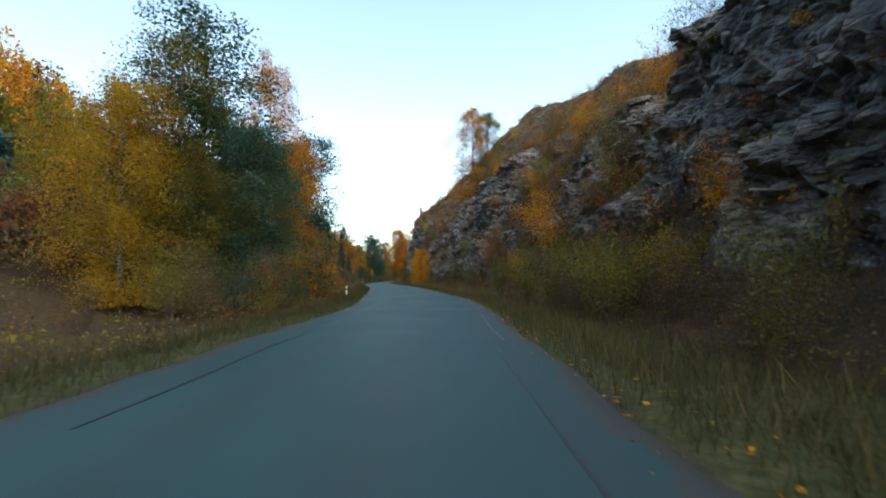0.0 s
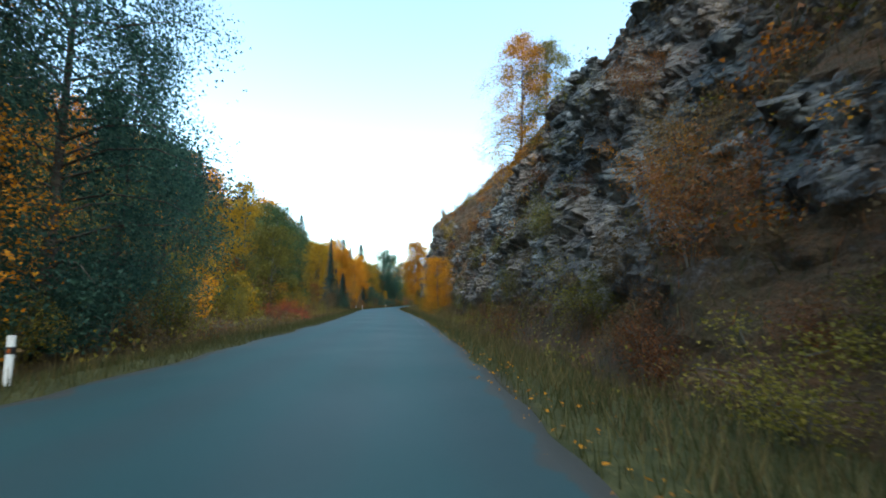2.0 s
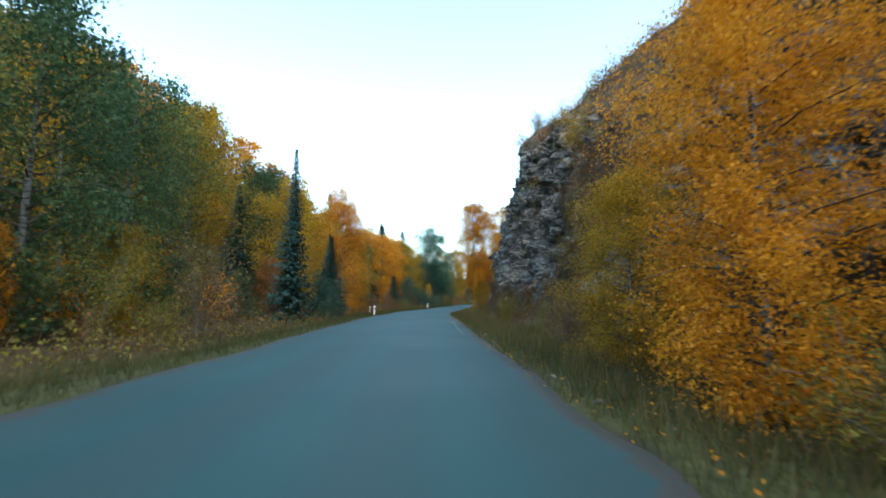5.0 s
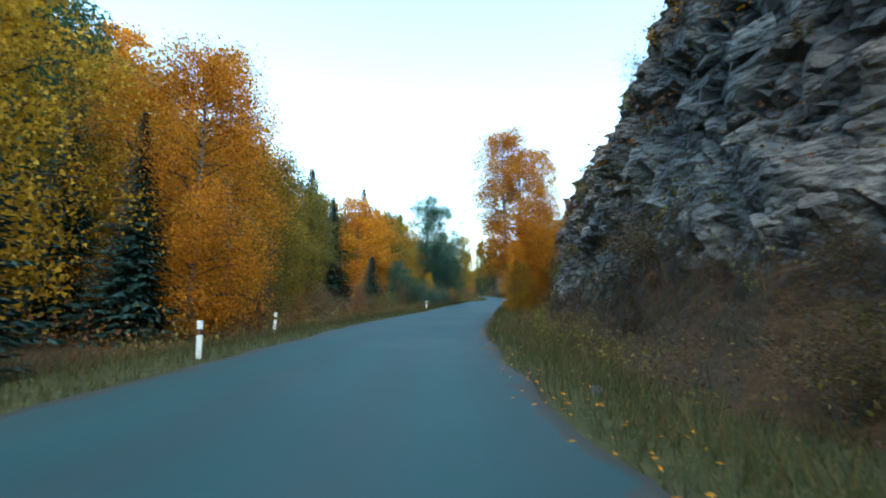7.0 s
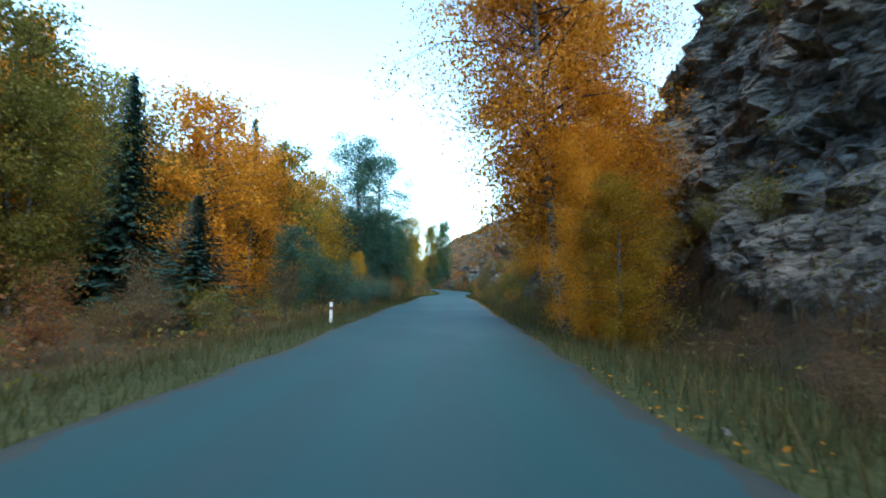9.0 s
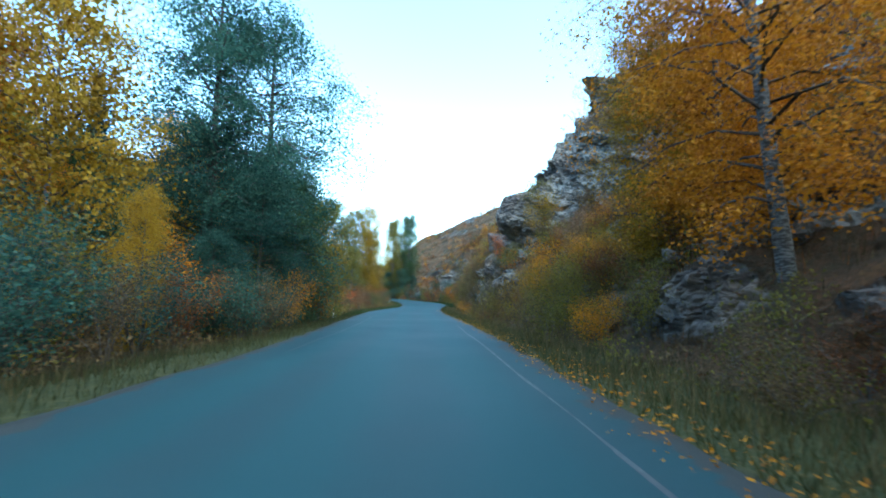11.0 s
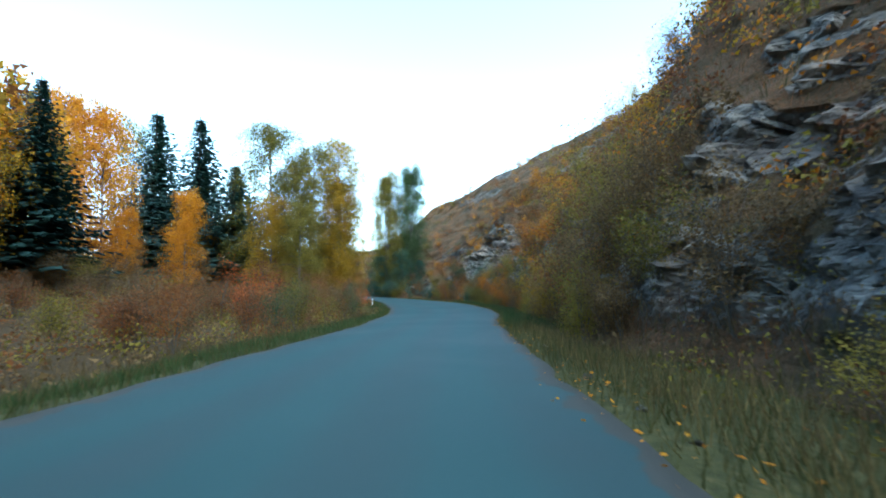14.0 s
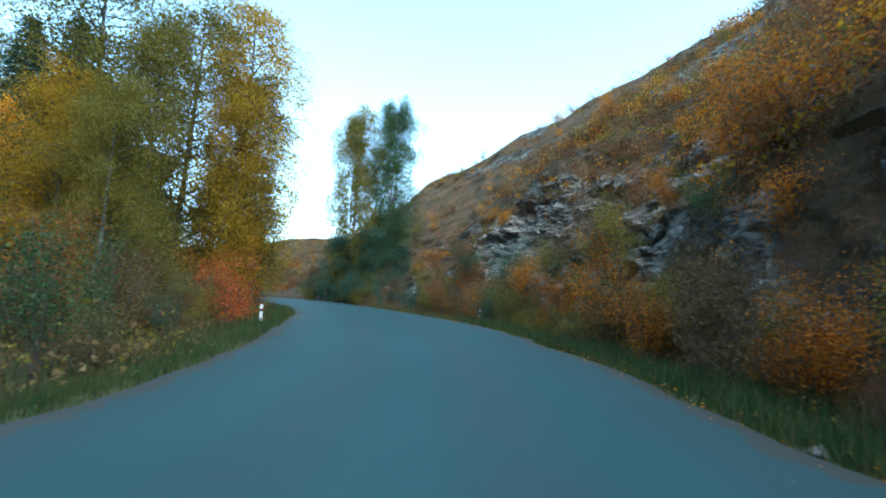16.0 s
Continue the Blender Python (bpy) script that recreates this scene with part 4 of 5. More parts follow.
# the far wood up the hillside, too many to count
wood = np.random.default_rng(29)
for col, number in (("orange", 210), ("yellow", 130), ("olive", 150), ("rust", 70), ("fir", 60)):
    lv_all, lf_all, base = [], [], 0
    for k in range(number):
        s, d = wood.uniform(-30, 330), -(36 + 70 * wood.uniform(0, 1) ** 1.3)
        x, y = at_road(np.array([s]), np.array([d]))
        z = float(ground_z(*road_coords(x, y), x, y)[0])
        h = wood.uniform(1.8, 3.6) if s < 48 or (s < 88 and d < -40) else wood.uniform(5, 8) if 48 < s < 126 and d > -60 else wood.uniform(13, 19)
        n = 420
        u = wood.beta(1.4, 1.5, n)
        if col == "fir":
            rad = 0.17 * h * (1.02 - u) * np.sqrt(wood.uniform(0, 1, n))
        else:
            rad = (1.2 + 0.13 * h) * np.sin(np.pi * (0.08 + 0.9 * u)) ** 0.6 * np.sqrt(wood.uniform(0.1, 1, n))
        a = wood.uniform(0, 2 * np.pi, n) + 0.4 * np.sin(u * 9)
        q = np.stack([x[0] + rad * np.cos(a), y[0] + rad * np.sin(a), z + 0.3 + u * h], 1) + wood.normal(0, 0.25, (n, 3))
        lv, lf = leaf_cards(wood, q, 0.7, 0.75, 0.5)
        lv_all.append(lv)
        lf_all.append(lf + base)
        base += len(lv)
    me = fast_mesh("hillside_wood", np.concatenate(lv_all), np.concatenate(lf_all), False, LEAF[col])
    word = "dark fir" if col == "fir" else COLOUR_WORD[col] + " birch"
    tagged(new("hillside_wood", me), f"far {word} wood covering the hillside", "wood", kind="stuff")

# low trees and scrub below the firs on the hillside
for col, number in (("brown", 170), ("olive", 100), ("orange", 50), ("yellow", 36), ("green", 30), ("rust", 80)):
    q_all = []
    for k in range(number):
        open_hill = k % 5 > 2 or col == "rust"
        s = wood.uniform(-10, 44) if open_hill else wood.uniform(46, 128)
        d = -(17 + 48 * wood.uniform(0, 1)) if open_hill else -(12.5 + 42 * wood.uniform(0, 1))
        x, y = at_road(np.array([s]), np.array([d]))
        z = float(ground_z(np.array([s]), np.array([d]), x, y)[0])
        h = wood.uniform(0.9, 2.4) if open_hill else wood.uniform(2.4, 4.2) if d > -22 else wood.uniform(3.5, 6.5)
        n = 190 if open_hill else 330
        u = wood.beta(1.3, 1.5, n)
        rad = h * (0.8 if open_hill else 0.36) * np.sin(np.pi * (0.08 + 0.9 * u)) ** 0.6 * np.sqrt(wood.uniform(0.05, 1, n))
        a = wood.uniform(0, 2 * np.pi, n)
        q_all.append(np.stack([x[0] + rad * np.cos(a), y[0] + rad * np.sin(a), z + 0.1 + u * h], 1) + wood.normal(0, 0.16, (n, 3)))
    v, f = leaf_cards(wood, np.concatenate(q_all), 0.34, 0.65, 0.3)
    tagged(new("hillside_thicket", fast_mesh("hillside_thicket", v, f, False, LEAF[col])), f"{COLOUR_WORD[col]} young birches and scrub covering the hillside", "wood", kind="stuff")

# the wood past the bend
beyond = np.random.default_rng(101)
for col, number in (("dark", 60), ("olive", 40), ("orange", 40), ("brown", 30)):
    q_all = []
    for k in range(number):
        x, y = beyond.uniform(-120, -44), beyond.uniform(262, 345)
        sd = road_coords(x, y)
        if abs(sd[1][0]) < 9:
            continue
        z = float(ground_z(*sd, np.array([x]), np.array([y]))[0])
        h = beyond.uniform(6, 12) if x < -54 else beyond.uniform(3, 6)
        n = 420
        u = beyond.beta(1.2, 1.6, n)
        rad = h * 0.27 * np.sin(np.pi * (0.10 + 0.88 * u)) ** 0.6 * np.sqrt(beyond.uniform(0.1, 1, n))
        a = beyond.uniform(0, 2 * np.pi, n)
        q_all.append(np.stack([x + rad * np.cos(a), y + rad * np.sin(a), z + 0.2 + u * h], 1) + beyond.normal(0, 0.2, (n, 3)))
    v, f = leaf_cards(beyond, np.concatenate(q_all), 0.6, 0.7, 0.3)
    tagged(new("distant_wood", fast_mesh("distant_wood", v, f, False, LEAF[col])), f"distant {COLOUR_WORD[col]} wood past the bend", "wood", kind="stuff")

# low undergrowth on the wood's floor
under = np.random.default_rng(37)
for col, number in (("brown", 900), ("olive", 600), ("rust", 350)):
    s = np.concatenate([under.uniform(-10, 285, number), under.uniform(200, 270, number // 2)])
    d = -np.concatenate([6.0 + 26 * under.uniform(0, 1, number) ** 1.4, under.uniform(8, 42, number // 2)])
    number = len(s)
    x, y = at_road(s, d)
    z = ground_z(s, d, x, y)
    hh = under.uniform(0.5, 1.5, number)
    m = 56
    q = np.stack([x, y, z + 0.35 * hh], 1)[:, None] + under.normal(0, 1, (number, m, 3)) * np.array([0.6, 0.6, 0.32]) * hh[:, None, None]
    v, f = leaf_cards(under, q.reshape(-1, 3), 0.15, 0.55, -0.2)
    tagged(new("undergrowth", fast_mesh("undergrowth", v, f, False, LEAF[col])), f"low {COLOUR_WORD[col]} undergrowth on the floor of the wood", "undergrowth", kind="stuff")

# brush at the foot of the slope
for col, number in (("brown", 640), ("olive", 520), ("rust", 110)):
    s = under.uniform(-8, 262, number)
    d = np.interp(s, *FOOT.T) + under.uniform(-2.2, 1.6, number)
    p = np.array([slope_point(a, b) if b > 5.6 else (*at_road(a, b), 0.0) for a, b in zip(s, d)])
    hh = under.uniform(0.5, 1.2, number)
    q = (p + np.array([0, 0, 0.25]))[:, None] + under.normal(0, 1, (number, 84, 3)) * np.array([0.5, 0.5, 0.34]) * hh[:, None, None]
    v, f = leaf_cards(under, q.reshape(-1, 3), 0.09, 0.5, -0.2)
    tagged(new("roadside_brush", fast_mesh("roadside_brush", v, f, False, LEAF[col])), f"low {COLOUR_WORD[col]} brush at the foot of the slope", "undergrowth", kind="stuff")

# ---- shrubs along the verges ----
planter = np.random.default_rng(31)
for k in range(75):
    s = planter.uniform(-4, 262)
    edge = float(np.interp(s, *FOOT.T))
    d = edge - planter.uniform(0.0, 1.9)
    x, y = (float(a) for a in at_road(s, d))
    kind = "thicket" if planter.uniform() < 0.35 and d > 6.3 else "shrub"
    col = ["brown", "olive", "olive", "brown", "olive", "olive", "brown"][int(planter.integers(0, 7))]
    low = 0.62 if 34 < s < 150 else 1.0
    plant(kind, x, y, low * (planter.uniform(1.2, 2.2) if kind == "shrub" else planter.uniform(2.4, 3.6)), col, planter.uniform(0.8, 1.2), where="below the rock face", group="shrubs below the rock face")
for k in range(80):
    s = planter.uniform(-6, 275)
    d = -planter.uniform(6.8, 11.5)
    x, y = (float(a) for a in at_road(s, d))
    kind = "thicket" if planter.uniform() < 0.4 else "shrub"
    col = ["brown", "olive", "rust", "brown", "green", "olive", "brown"][int(planter.integers(0, 7))]
    plant(kind, x, y, planter.uniform(1.2, 2.2) if kind == "shrub" else planter.uniform(2.4, 3.8), col, planter.uniform(0.8, 1.2), where="at the edge of the wood", group="shrubs at the edge of the wood")
for x, y, h, w, col in ((-14.7, 69.3, 2.1, 1.15, "red"), (-16.0, 69.6, 1.9, 1.2, "red"), (-17.3, 69.8, 1.9, 1.2, "red"), (-25.1, 258.3, 3.7, 0.95, "scarlet"), (-26.6, 259.1, 3.2, 0.9, "scarlet"), (-26.8, 257.0, 2.2, 1.0, "brown"), (-27.6, 259.7, 3.0, 1.1, "brown"), (-28.0, 252.2, 4.0, 1.2, "rust"), (-29.9, 245.8, 5.0, 1.1, "rust"), (-32.5, 242.0, 3.6, 1.2, "rust"), (-28.4, 239.7, 2.6, 1.2, "brown"), (-31.6, 233.9, 3.0, 1.2, "brown"), (-29.2, 226.7, 2.6, 1.2, "rust"), (-28.8, 218.6, 2.4, 1.2, "brown")):
    plant("bush", x, y, h, col, w * 1.2, where="at the roadside")
for x, y, h in ((-23.5, 168.5, 3.0), (-25.6, 171.5, 4.0), (-22.6, 165.5, 2.6), (-24.3, 174.2, 3.4), (-23.2, 179.0, 3.0), (-27.4, 174.6, 4.6), (-25.0, 167.0, 3.6), (-20.6, 107.4, 3.4), (-22.6, 109.2, 4.2)):
    plant("bush", x, y, h, "dark", 1.3, where="under the roadside birches", group="bushes under the birches")
for x, y, h, col in ((-23.0, 184.2, 3.2, "orange"), (-22.6, 188.2, 2.6, "rust"), (-22.9, 180.6, 2.4, "brown"), (-23.0, 191.6, 2.6, "orange"), (-28.3, 240.4, 4.3, "scarlet"), (-30.0, 241.5, 3.4, "scarlet")):
    plant("bush", x, y, h, col, 1.2, where="at the edge of the wood", group="shrubs at the edge of the wood")
for s, d, h, col in ((127, -8.6, 2.2, "brown"), (130.5, -8.2, 2.0, "rust"), (134, -8.8, 2.4, "brown"), (137.5, -8.3, 2.2, "brown"), (141, -8.8, 2.5, "rust"), (144.5, -8.2, 2.2, "brown"), (148, -8.7, 2.4, "olive"), (132, -10.2, 3.0, "olive"), (139, -10.4, 3.0, "brown"), (146, -10.2, 3.0, "brown")):
    x, y = (float(a) for a in at_road(s, d))
    plant("bush", x, y, h, col, 1.25, where="at the edge of the wood", group="shrubs at the edge of the wood")

ledge_i = int(np.argmin(np.abs(cs - 198.4)))
ledge = CLIFF_G[ledge_i, int(np.argmax(CLIFF_G[ledge_i, :, 2] > 4.9))]
plant("bush", float(ledge[0]) - 0.55, float(ledge[1]) + 0.1, 2.2, "scarlet", 1.4, z=float(ledge[2]) - 0.15, where="on a ledge of the rock face")

# thick brush on the bank before the crag
bank = np.random.default_rng(61)
for k in range(26):
    s, d = 171.5 + 0.62 * k + bank.uniform(-0.4, 0.4), bank.uniform(6.9, 11.5)
    x, y, z = (float(a) for a in slope_point(s, d))
    plant("bush", x, y, bank.uniform(1.3, 2.4), ["olive", "brown", "olive", "rust", "brown", "orange"][int(bank.integers(0, 6))], 1.15, z=z - 0.2, where="on the bank below the rock face", group="tall shrubs on the bank")

# bushes that stand out on and below the slope: s, d, height, colour
for s, d, h, col in ((11.0, 9.4, 3.2, "orange"), (12.6, 9.0, 2.6, "yellow"), (9.6, 10.4, 2.6, "orange"), (40.0, 8.6, 2.6, "orange"), (42.5, 9.2, 2.2, "rust")):
    x, y, z = (float(a) for a in slope_point(s, d))
    plant("bush", x, y, h, col, 1.1, z=z - 0.2, where="on the rock slope", group="tall shrubs on the slope")
for s, d, h, col in ((24, 6.6, 3.4, "olive"), (20, 7.6, 4.0, "olive"), (27, 9.0, 4.5, "orange"), (13.5, 7.0, 3.5, "olive"), (15.8, 8.0, 3.7, "olive"), (17.5, 7.2, 2.6, "brown"), (37, 6.2, 2.2, "rust"), (92, 7.0, 2.6, "brown"),
                     (106, 6.4, 2.2, "olive"), (110, 6.6, 2.0, "brown"), (182, 7.2, 3.0, "yellow"), (184, 8.0, 3.4, "orange"), (186.5, 7.0, 2.6, "yellow"), (179, 7.8, 3.2, "olive"),
                     (199, 5.4, 1.8, "orange"), (203, 5.6, 1.6, "rust"), (215, 7.2, 3.4, "brown"), (218, 7.0, 3.0, "olive"), (221, 7.4, 3.6, "brown"), (224, 7.8, 4.0, "brown"), (227, 8.2, 4.2, "olive"), (230, 8.0, 3.6, "rust"), (236, 6.6, 2.6, "orange"), (243, 7.2, 2.6, "amber"), (247, 6.4, 2.4, "amber"), (250, 7.0, 3.2, "amber"), (245, 8.4, 3.0, "amber")):
    x, y = (float(a) for a in at_road(s, d))
    plant("bush", x, y, h, col, 1.1, where="at the foot of the slope")
for s, d, h, col in ((170, -6.6, 2.8, "brown"), (174, -6.8, 3.0, "rust"), (178, -6.4, 3.0, "brown"), (182, -6.6, 2.8, "rust"), (186, -6.8, 2.8, "brown"), (190, -7.6, 3.0, "orange"), (176, -8.2, 4.2, "orange"), (181, -8.6, 4.0, "olive"),
                     (171, -9.0, 4.4, "olive"), (60, -9.0, 2.6, "olive"), (76, -8.6, 2.2, "yellow"), (225, -7.5, 2.6, "rust"), (232, -8.4, 2.6, "brown"), (238, -8.0, 3.0, "rust")):
    x, y = (float(a) for a in at_road(s, d))
    plant("thicket", x, y, h, col, 1.1, where="at the edge of the wood")
for k in range(30):
    x, y = (float(a) for a in at_road(planter.uniform(17, 50), -planter.uniform(7.6, 10.5)))
    plant("bush", x, y, planter.uniform(1.8, 3.6), ["dark", "green", "olive", "dark", "brown"][int(planter.integers(0, 5))], planter.uniform(1.0, 1.4), where="under the roadside birches", group="bushes under the birches")
mass = []
for k in range(90):
    s = planter.uniform(203, 268)
    d = -9.5 - 30 * planter.uniform(0, 1) ** 1.2
    x, y = (float(a) for a in at_road(s, d))
    mass.append(("thicket", x, y, surface(x, y) - 0.12, planter.uniform(1.6, 3.4), planter.uniform(1.1, 1.6), ["brown", "rust", "brown", "olive", "rust", "brown"][int(planter.integers(0, 6))]))
plant_mass(mass, "shrubs covering the meadow before the bend")
for k in range(34):
    s = planter.uniform(251, 284)
    d = -planter.uniform(6.2, 10.5) + (0.8 if s > 264 else 0)
    x, y = (float(a) for a in at_road(s, d))
    plant("bush", x, y, planter.uniform(1.4, 2.8), ["brown", "olive", "dark", "green", "rust", "brown"][int(planter.integers(0, 6))], planter.uniform(0.9, 1.3), where="on the bank inside the bend")
mass = []
for k in range(30):
    s = planter.uniform(256, 292)
    d = planter.uniform(6.0, 10.5)
    x, y = (float(a) for a in at_road(s, d))
    mass.append(("bush", x, y, surface(x, y) - 0.12, planter.uniform(1.6, 4.0), planter.uniform(0.9, 1.3), ["dark", "green", "olive", "brown", "rust", "dark"][int(planter.integers(0, 6))]))
plant_mass(mass, "bushes at the roadside past the bend")
for k in range(58):
    s, d = (planter.uniform(236, 264), planter.uniform(6.4, 9.0)) if k < 22 else (planter.uniform(38, 78), planter.uniform(5.6, 6.8)) if k < 40 else (planter.uniform(24, 60), planter.uniform(6.0, 8.2))
    x, y = (float(a) for a in at_road(s, d))
    plant("shrub", x, y, planter.uniform(1.4, 2.6) * (1.0 if k < 22 else 0.6), (["amber", "olive", "brown", "amber", "rust"] if k < 22 else ["olive", "brown", "olive", "brown", "rust"])[int(planter.integers(0, 5))], planter.uniform(1.0, 1.4), where="at the foot of the slope", group="shrubs below the rock face")
for k in range(64):
    s = planter.uniform(173, 189) if k < 30 else planter.uniform(214, 234) if k < 42 else planter.uniform(16, 44)
    d = float(np.interp(s, *FOOT.T)) + planter.uniform(-0.3, 5.0 if k < 30 else 0.8 if k < 42 else 9.0)
    x, y, z = (float(a) for a in slope_point(s, d))
    plant("thicket", x, y, planter.uniform(1.4, 2.2) if k < 42 else planter.uniform(2.0, 3.4), ["orange", "brown", "rust", "olive", "brown", "orange"][int(planter.integers(0, 6))], planter.uniform(0.9, 1.3), z=z - 0.2, where="on the rock slope", group="tall shrubs on the slope")
for s, d, h, col in ((112, -19, 16, "yellow"), (117, -22, 16, "olive"), (124, -19, 15, "green"), (129, -22, 15, "olive"), (106, -17, 14, "olive"), (101, -20, 15, "yellow"), (135, -17, 13, "green"), (141, -19, 14, "yellow"), (148, -17, 13, "olive"), (155, -18, 13, "olive")):
    x, y = (float(a) for a in at_road(s, d))
    plant("full", x, y, h, col, 1.0, where="in the hillside wood")

for k in range(60):
    s = planter.uniform(-4, 262)
    d = float(np.interp(s, *FOOT.T)) + planter.uniform(-0.4, 2.2)
    x, y, z = (float(a) for a in slope_point(s, d))
    if z > 4.5:
        continue
    col = ["brown", "olive", "brown", "olive", "rust", "brown"][int(planter.integers(0, 6))]
    plant("shrub", x, y, planter.uniform(0.9, 1.9), col, planter.uniform(0.9, 1.3), z=z - 0.15, where="at the foot of the slope", group="shrubs below the rock face")

for k in range(26):
    s, d = planter.uniform(180, 194), planter.uniform(5.6, 10.5)
    x, y, z = (float(a) for a in slope_point(s, d))
    plant("shrub", x, y, planter.uniform(1.4, 2.3), ["olive", "brown", "olive", "yellow", "brown"][int(planter.integers(0, 5))], planter.uniform(1.1, 1.5), z=z - 0.15, where="below the overhanging boulder", group="shrubs below the rock face")

mass = []
for k in range(20):
    s = planter.uniform(221, 240)
    d = planter.uniform(7.0, 11.5)
    x, y, z = (float(a) for a in slope_point(s, d))
    mass.append(("thicket", x, y, z - 0.2, planter.uniform(2.6, 4.4), planter.uniform(0.9, 1.2), ["brown", "olive", "brown", "rust", "olive"][int(planter.integers(0, 5))]))
for k in range(18):
    s, d = planter.uniform(219, 237), planter.uniform(6.3, 8.2)
    x, y = (float(a) for a in at_road(s, d))
    mass.append(("thicket", x, y, surface(x, y) - 0.12, planter.uniform(2.8, 4.6), planter.uniform(0.9, 1.15), ["brown", "olive", "brown", "rust", "olive", "yellow"][int(planter.integers(0, 6))]))
for k in range(12):
    s, d = planter.uniform(219, 233), planter.uniform(5.8, 6.9)
    x, y = (float(a) for a in at_road(s, d))
    mass.append(("bush", x, y, surface(x, y) - 0.12, planter.uniform(2.4, 3.4), planter.uniform(0.8, 1.0), ["brown", "olive", "brown", "olive", "yellow"][int(planter.integers(0, 5))]))
plant_mass(mass, "thickets at the foot of the slope before the bend")
mass = []
for k in range(78):
    s = planter.uniform(175, 191.5) if k < 22 else planter.uniform(110, 172) if k < 58 else planter.uniform(58, 100)
    d = float(np.interp(s, *FOOT.T)) + planter.uniform(3.5, 14)
    x, y, z = (float(a) for a in slope_point(s, d))
    mass.append(("thicket", x, y, z - 0.2, planter.uniform(1.2, 2.6), planter.uniform(1.1, 1.6), ["rust", "brown", "orange", "rust", "olive"][int(planter.integers(0, 5))]))
for k in range(56):
    s, d = planter.uniform(222, 256), planter.uniform(11, 22)
    x, y, z = (float(a) for a in slope_point(s, d))
    mass.append(("thicket", x, y, z - 0.2, planter.uniform(1.2, 2.8), planter.uniform(1.1, 1.6), ["rust", "brown", "amber", "rust", "olive", "brown"][int(planter.integers(0, 6))]))
for k in range(150):
    s, d = planter.uniform(254, 306), planter.uniform(11, 38)
    x, y, z = (float(a) for a in slope_point(s, d))
    mass.append(("shrub", x, y, z - 0.15, planter.uniform(0.6, 1.6), planter.uniform(1.0, 1.7), ["rust", "brown", "orange", "rust", "olive", "brown"][int(planter.integers(0, 6))]))
plant_mass(mass, "thickets growing on the upper rock slope")

# the band of bushes along the foot of the slope in the bend
band = np.random.default_rng(67)
for k in range(34):
    s, d = 243 + 0.75 * k + band.uniform(-0.4, 0.4), band.uniform(6.5, 8.6)
    x, y = (float(a) for a in at_road(s, d))
    plant("bush", x, y, band.uniform(1.5, 2.7), ["olive", "amber", "olive", "brown", "amber", "green", "brown"][int(band.integers(0, 7))], 1.15, where="at the foot of the slope", group="bushes along the slope in the bend")

# ---- scrub and small trees on the slope ----
scrub = np.random.default_rng(43)
for col, n, low in (("rust", 1350, 0.95), ("brown", 950, 0.95), ("yellow", 110, 1.3), ("olive", 420, 1.1), ("amber", 520, 1.1)):
    lv_all, lf_all, base = [], [], 0
    tries = 0
    while n and tries < 16000:
        tries += 1
        i, j = int(scrub.integers(0, rows_c)), int(scrub.integers(20, cols_c - 9))
        if (growth[i, j] < 0.62 and scrub.uniform() > 0.05) or scrub.uniform() > 0.4 + 0.6 * upper[i, j] or (cs[i] < 205 and scrub.uniform() < 0.5) or (191 < cs[i] < 207 and scrub.uniform() < 0.8):
            continue
        n -= 1
        p = CLIFF_G[i, j]
        hh = low * scrub.uniform(0.6, 1.5)
        m = int(scrub.integers(64, 104))
        q = p + scrub.normal(0, 1, (m, 3)) * np.array([0.55, 0.55, 0.40]) * hh * 0.7 + np.array([-0.1, 0, 0.4 * hh])
        lv, lf = leaf_cards(scrub, q, 0.17, 0.6, 0.0)
        lv_all.append(lv)
        lf_all.append(lf + base)
        base += len(lv)
    me = fast_mesh("slope_scrub", np.concatenate(lv_all), np.concatenate(lf_all), False, LEAF[col])
    tagged(new("slope_scrub", me), f"low {COLOUR_WORD[col]} scrub growing on the rock slope", "scrub", kind="stuff")

# thicker scrub on the first slope and above the overhang
for col, n, low in (("rust", 390, 0.9), ("amber", 280, 1.0), ("brown", 400, 0.9), ("olive", 190, 0.9)):
    q_all = []
    for _ in range(9000):
        i, j = int(scrub.integers(0, rows_c)), int(scrub.integers(16, cols_c - 20))
        if not (4 < cs[i] < 72 or 112 < cs[i] < 200) or growth[i, j] < 0.45 or (cs[i] > 72 and not 174 < cs[i] < 191 and scrub.uniform() < 0.6) or 191 < cs[i] < 207:
            continue
        hh = low * scrub.uniform(0.6, 1.5)
        q_all.append(CLIFF_G[i, j] + scrub.normal(0, 1, (96, 3)) * np.array([0.55, 0.55, 0.40]) * hh * 0.7 + np.array([-0.1, 0, 0.35 * hh]))
        if len(q_all) >= n:
            break
    v, f = leaf_cards(scrub, np.concatenate(q_all), 0.14, 0.6, 0.0)
    tagged(new("slope_scrub", fast_mesh("slope_scrub", v, f, False, LEAF[col])), f"fine {COLOUR_WORD[col]} scrub growing on the rock slope", "scrub", kind="stuff")

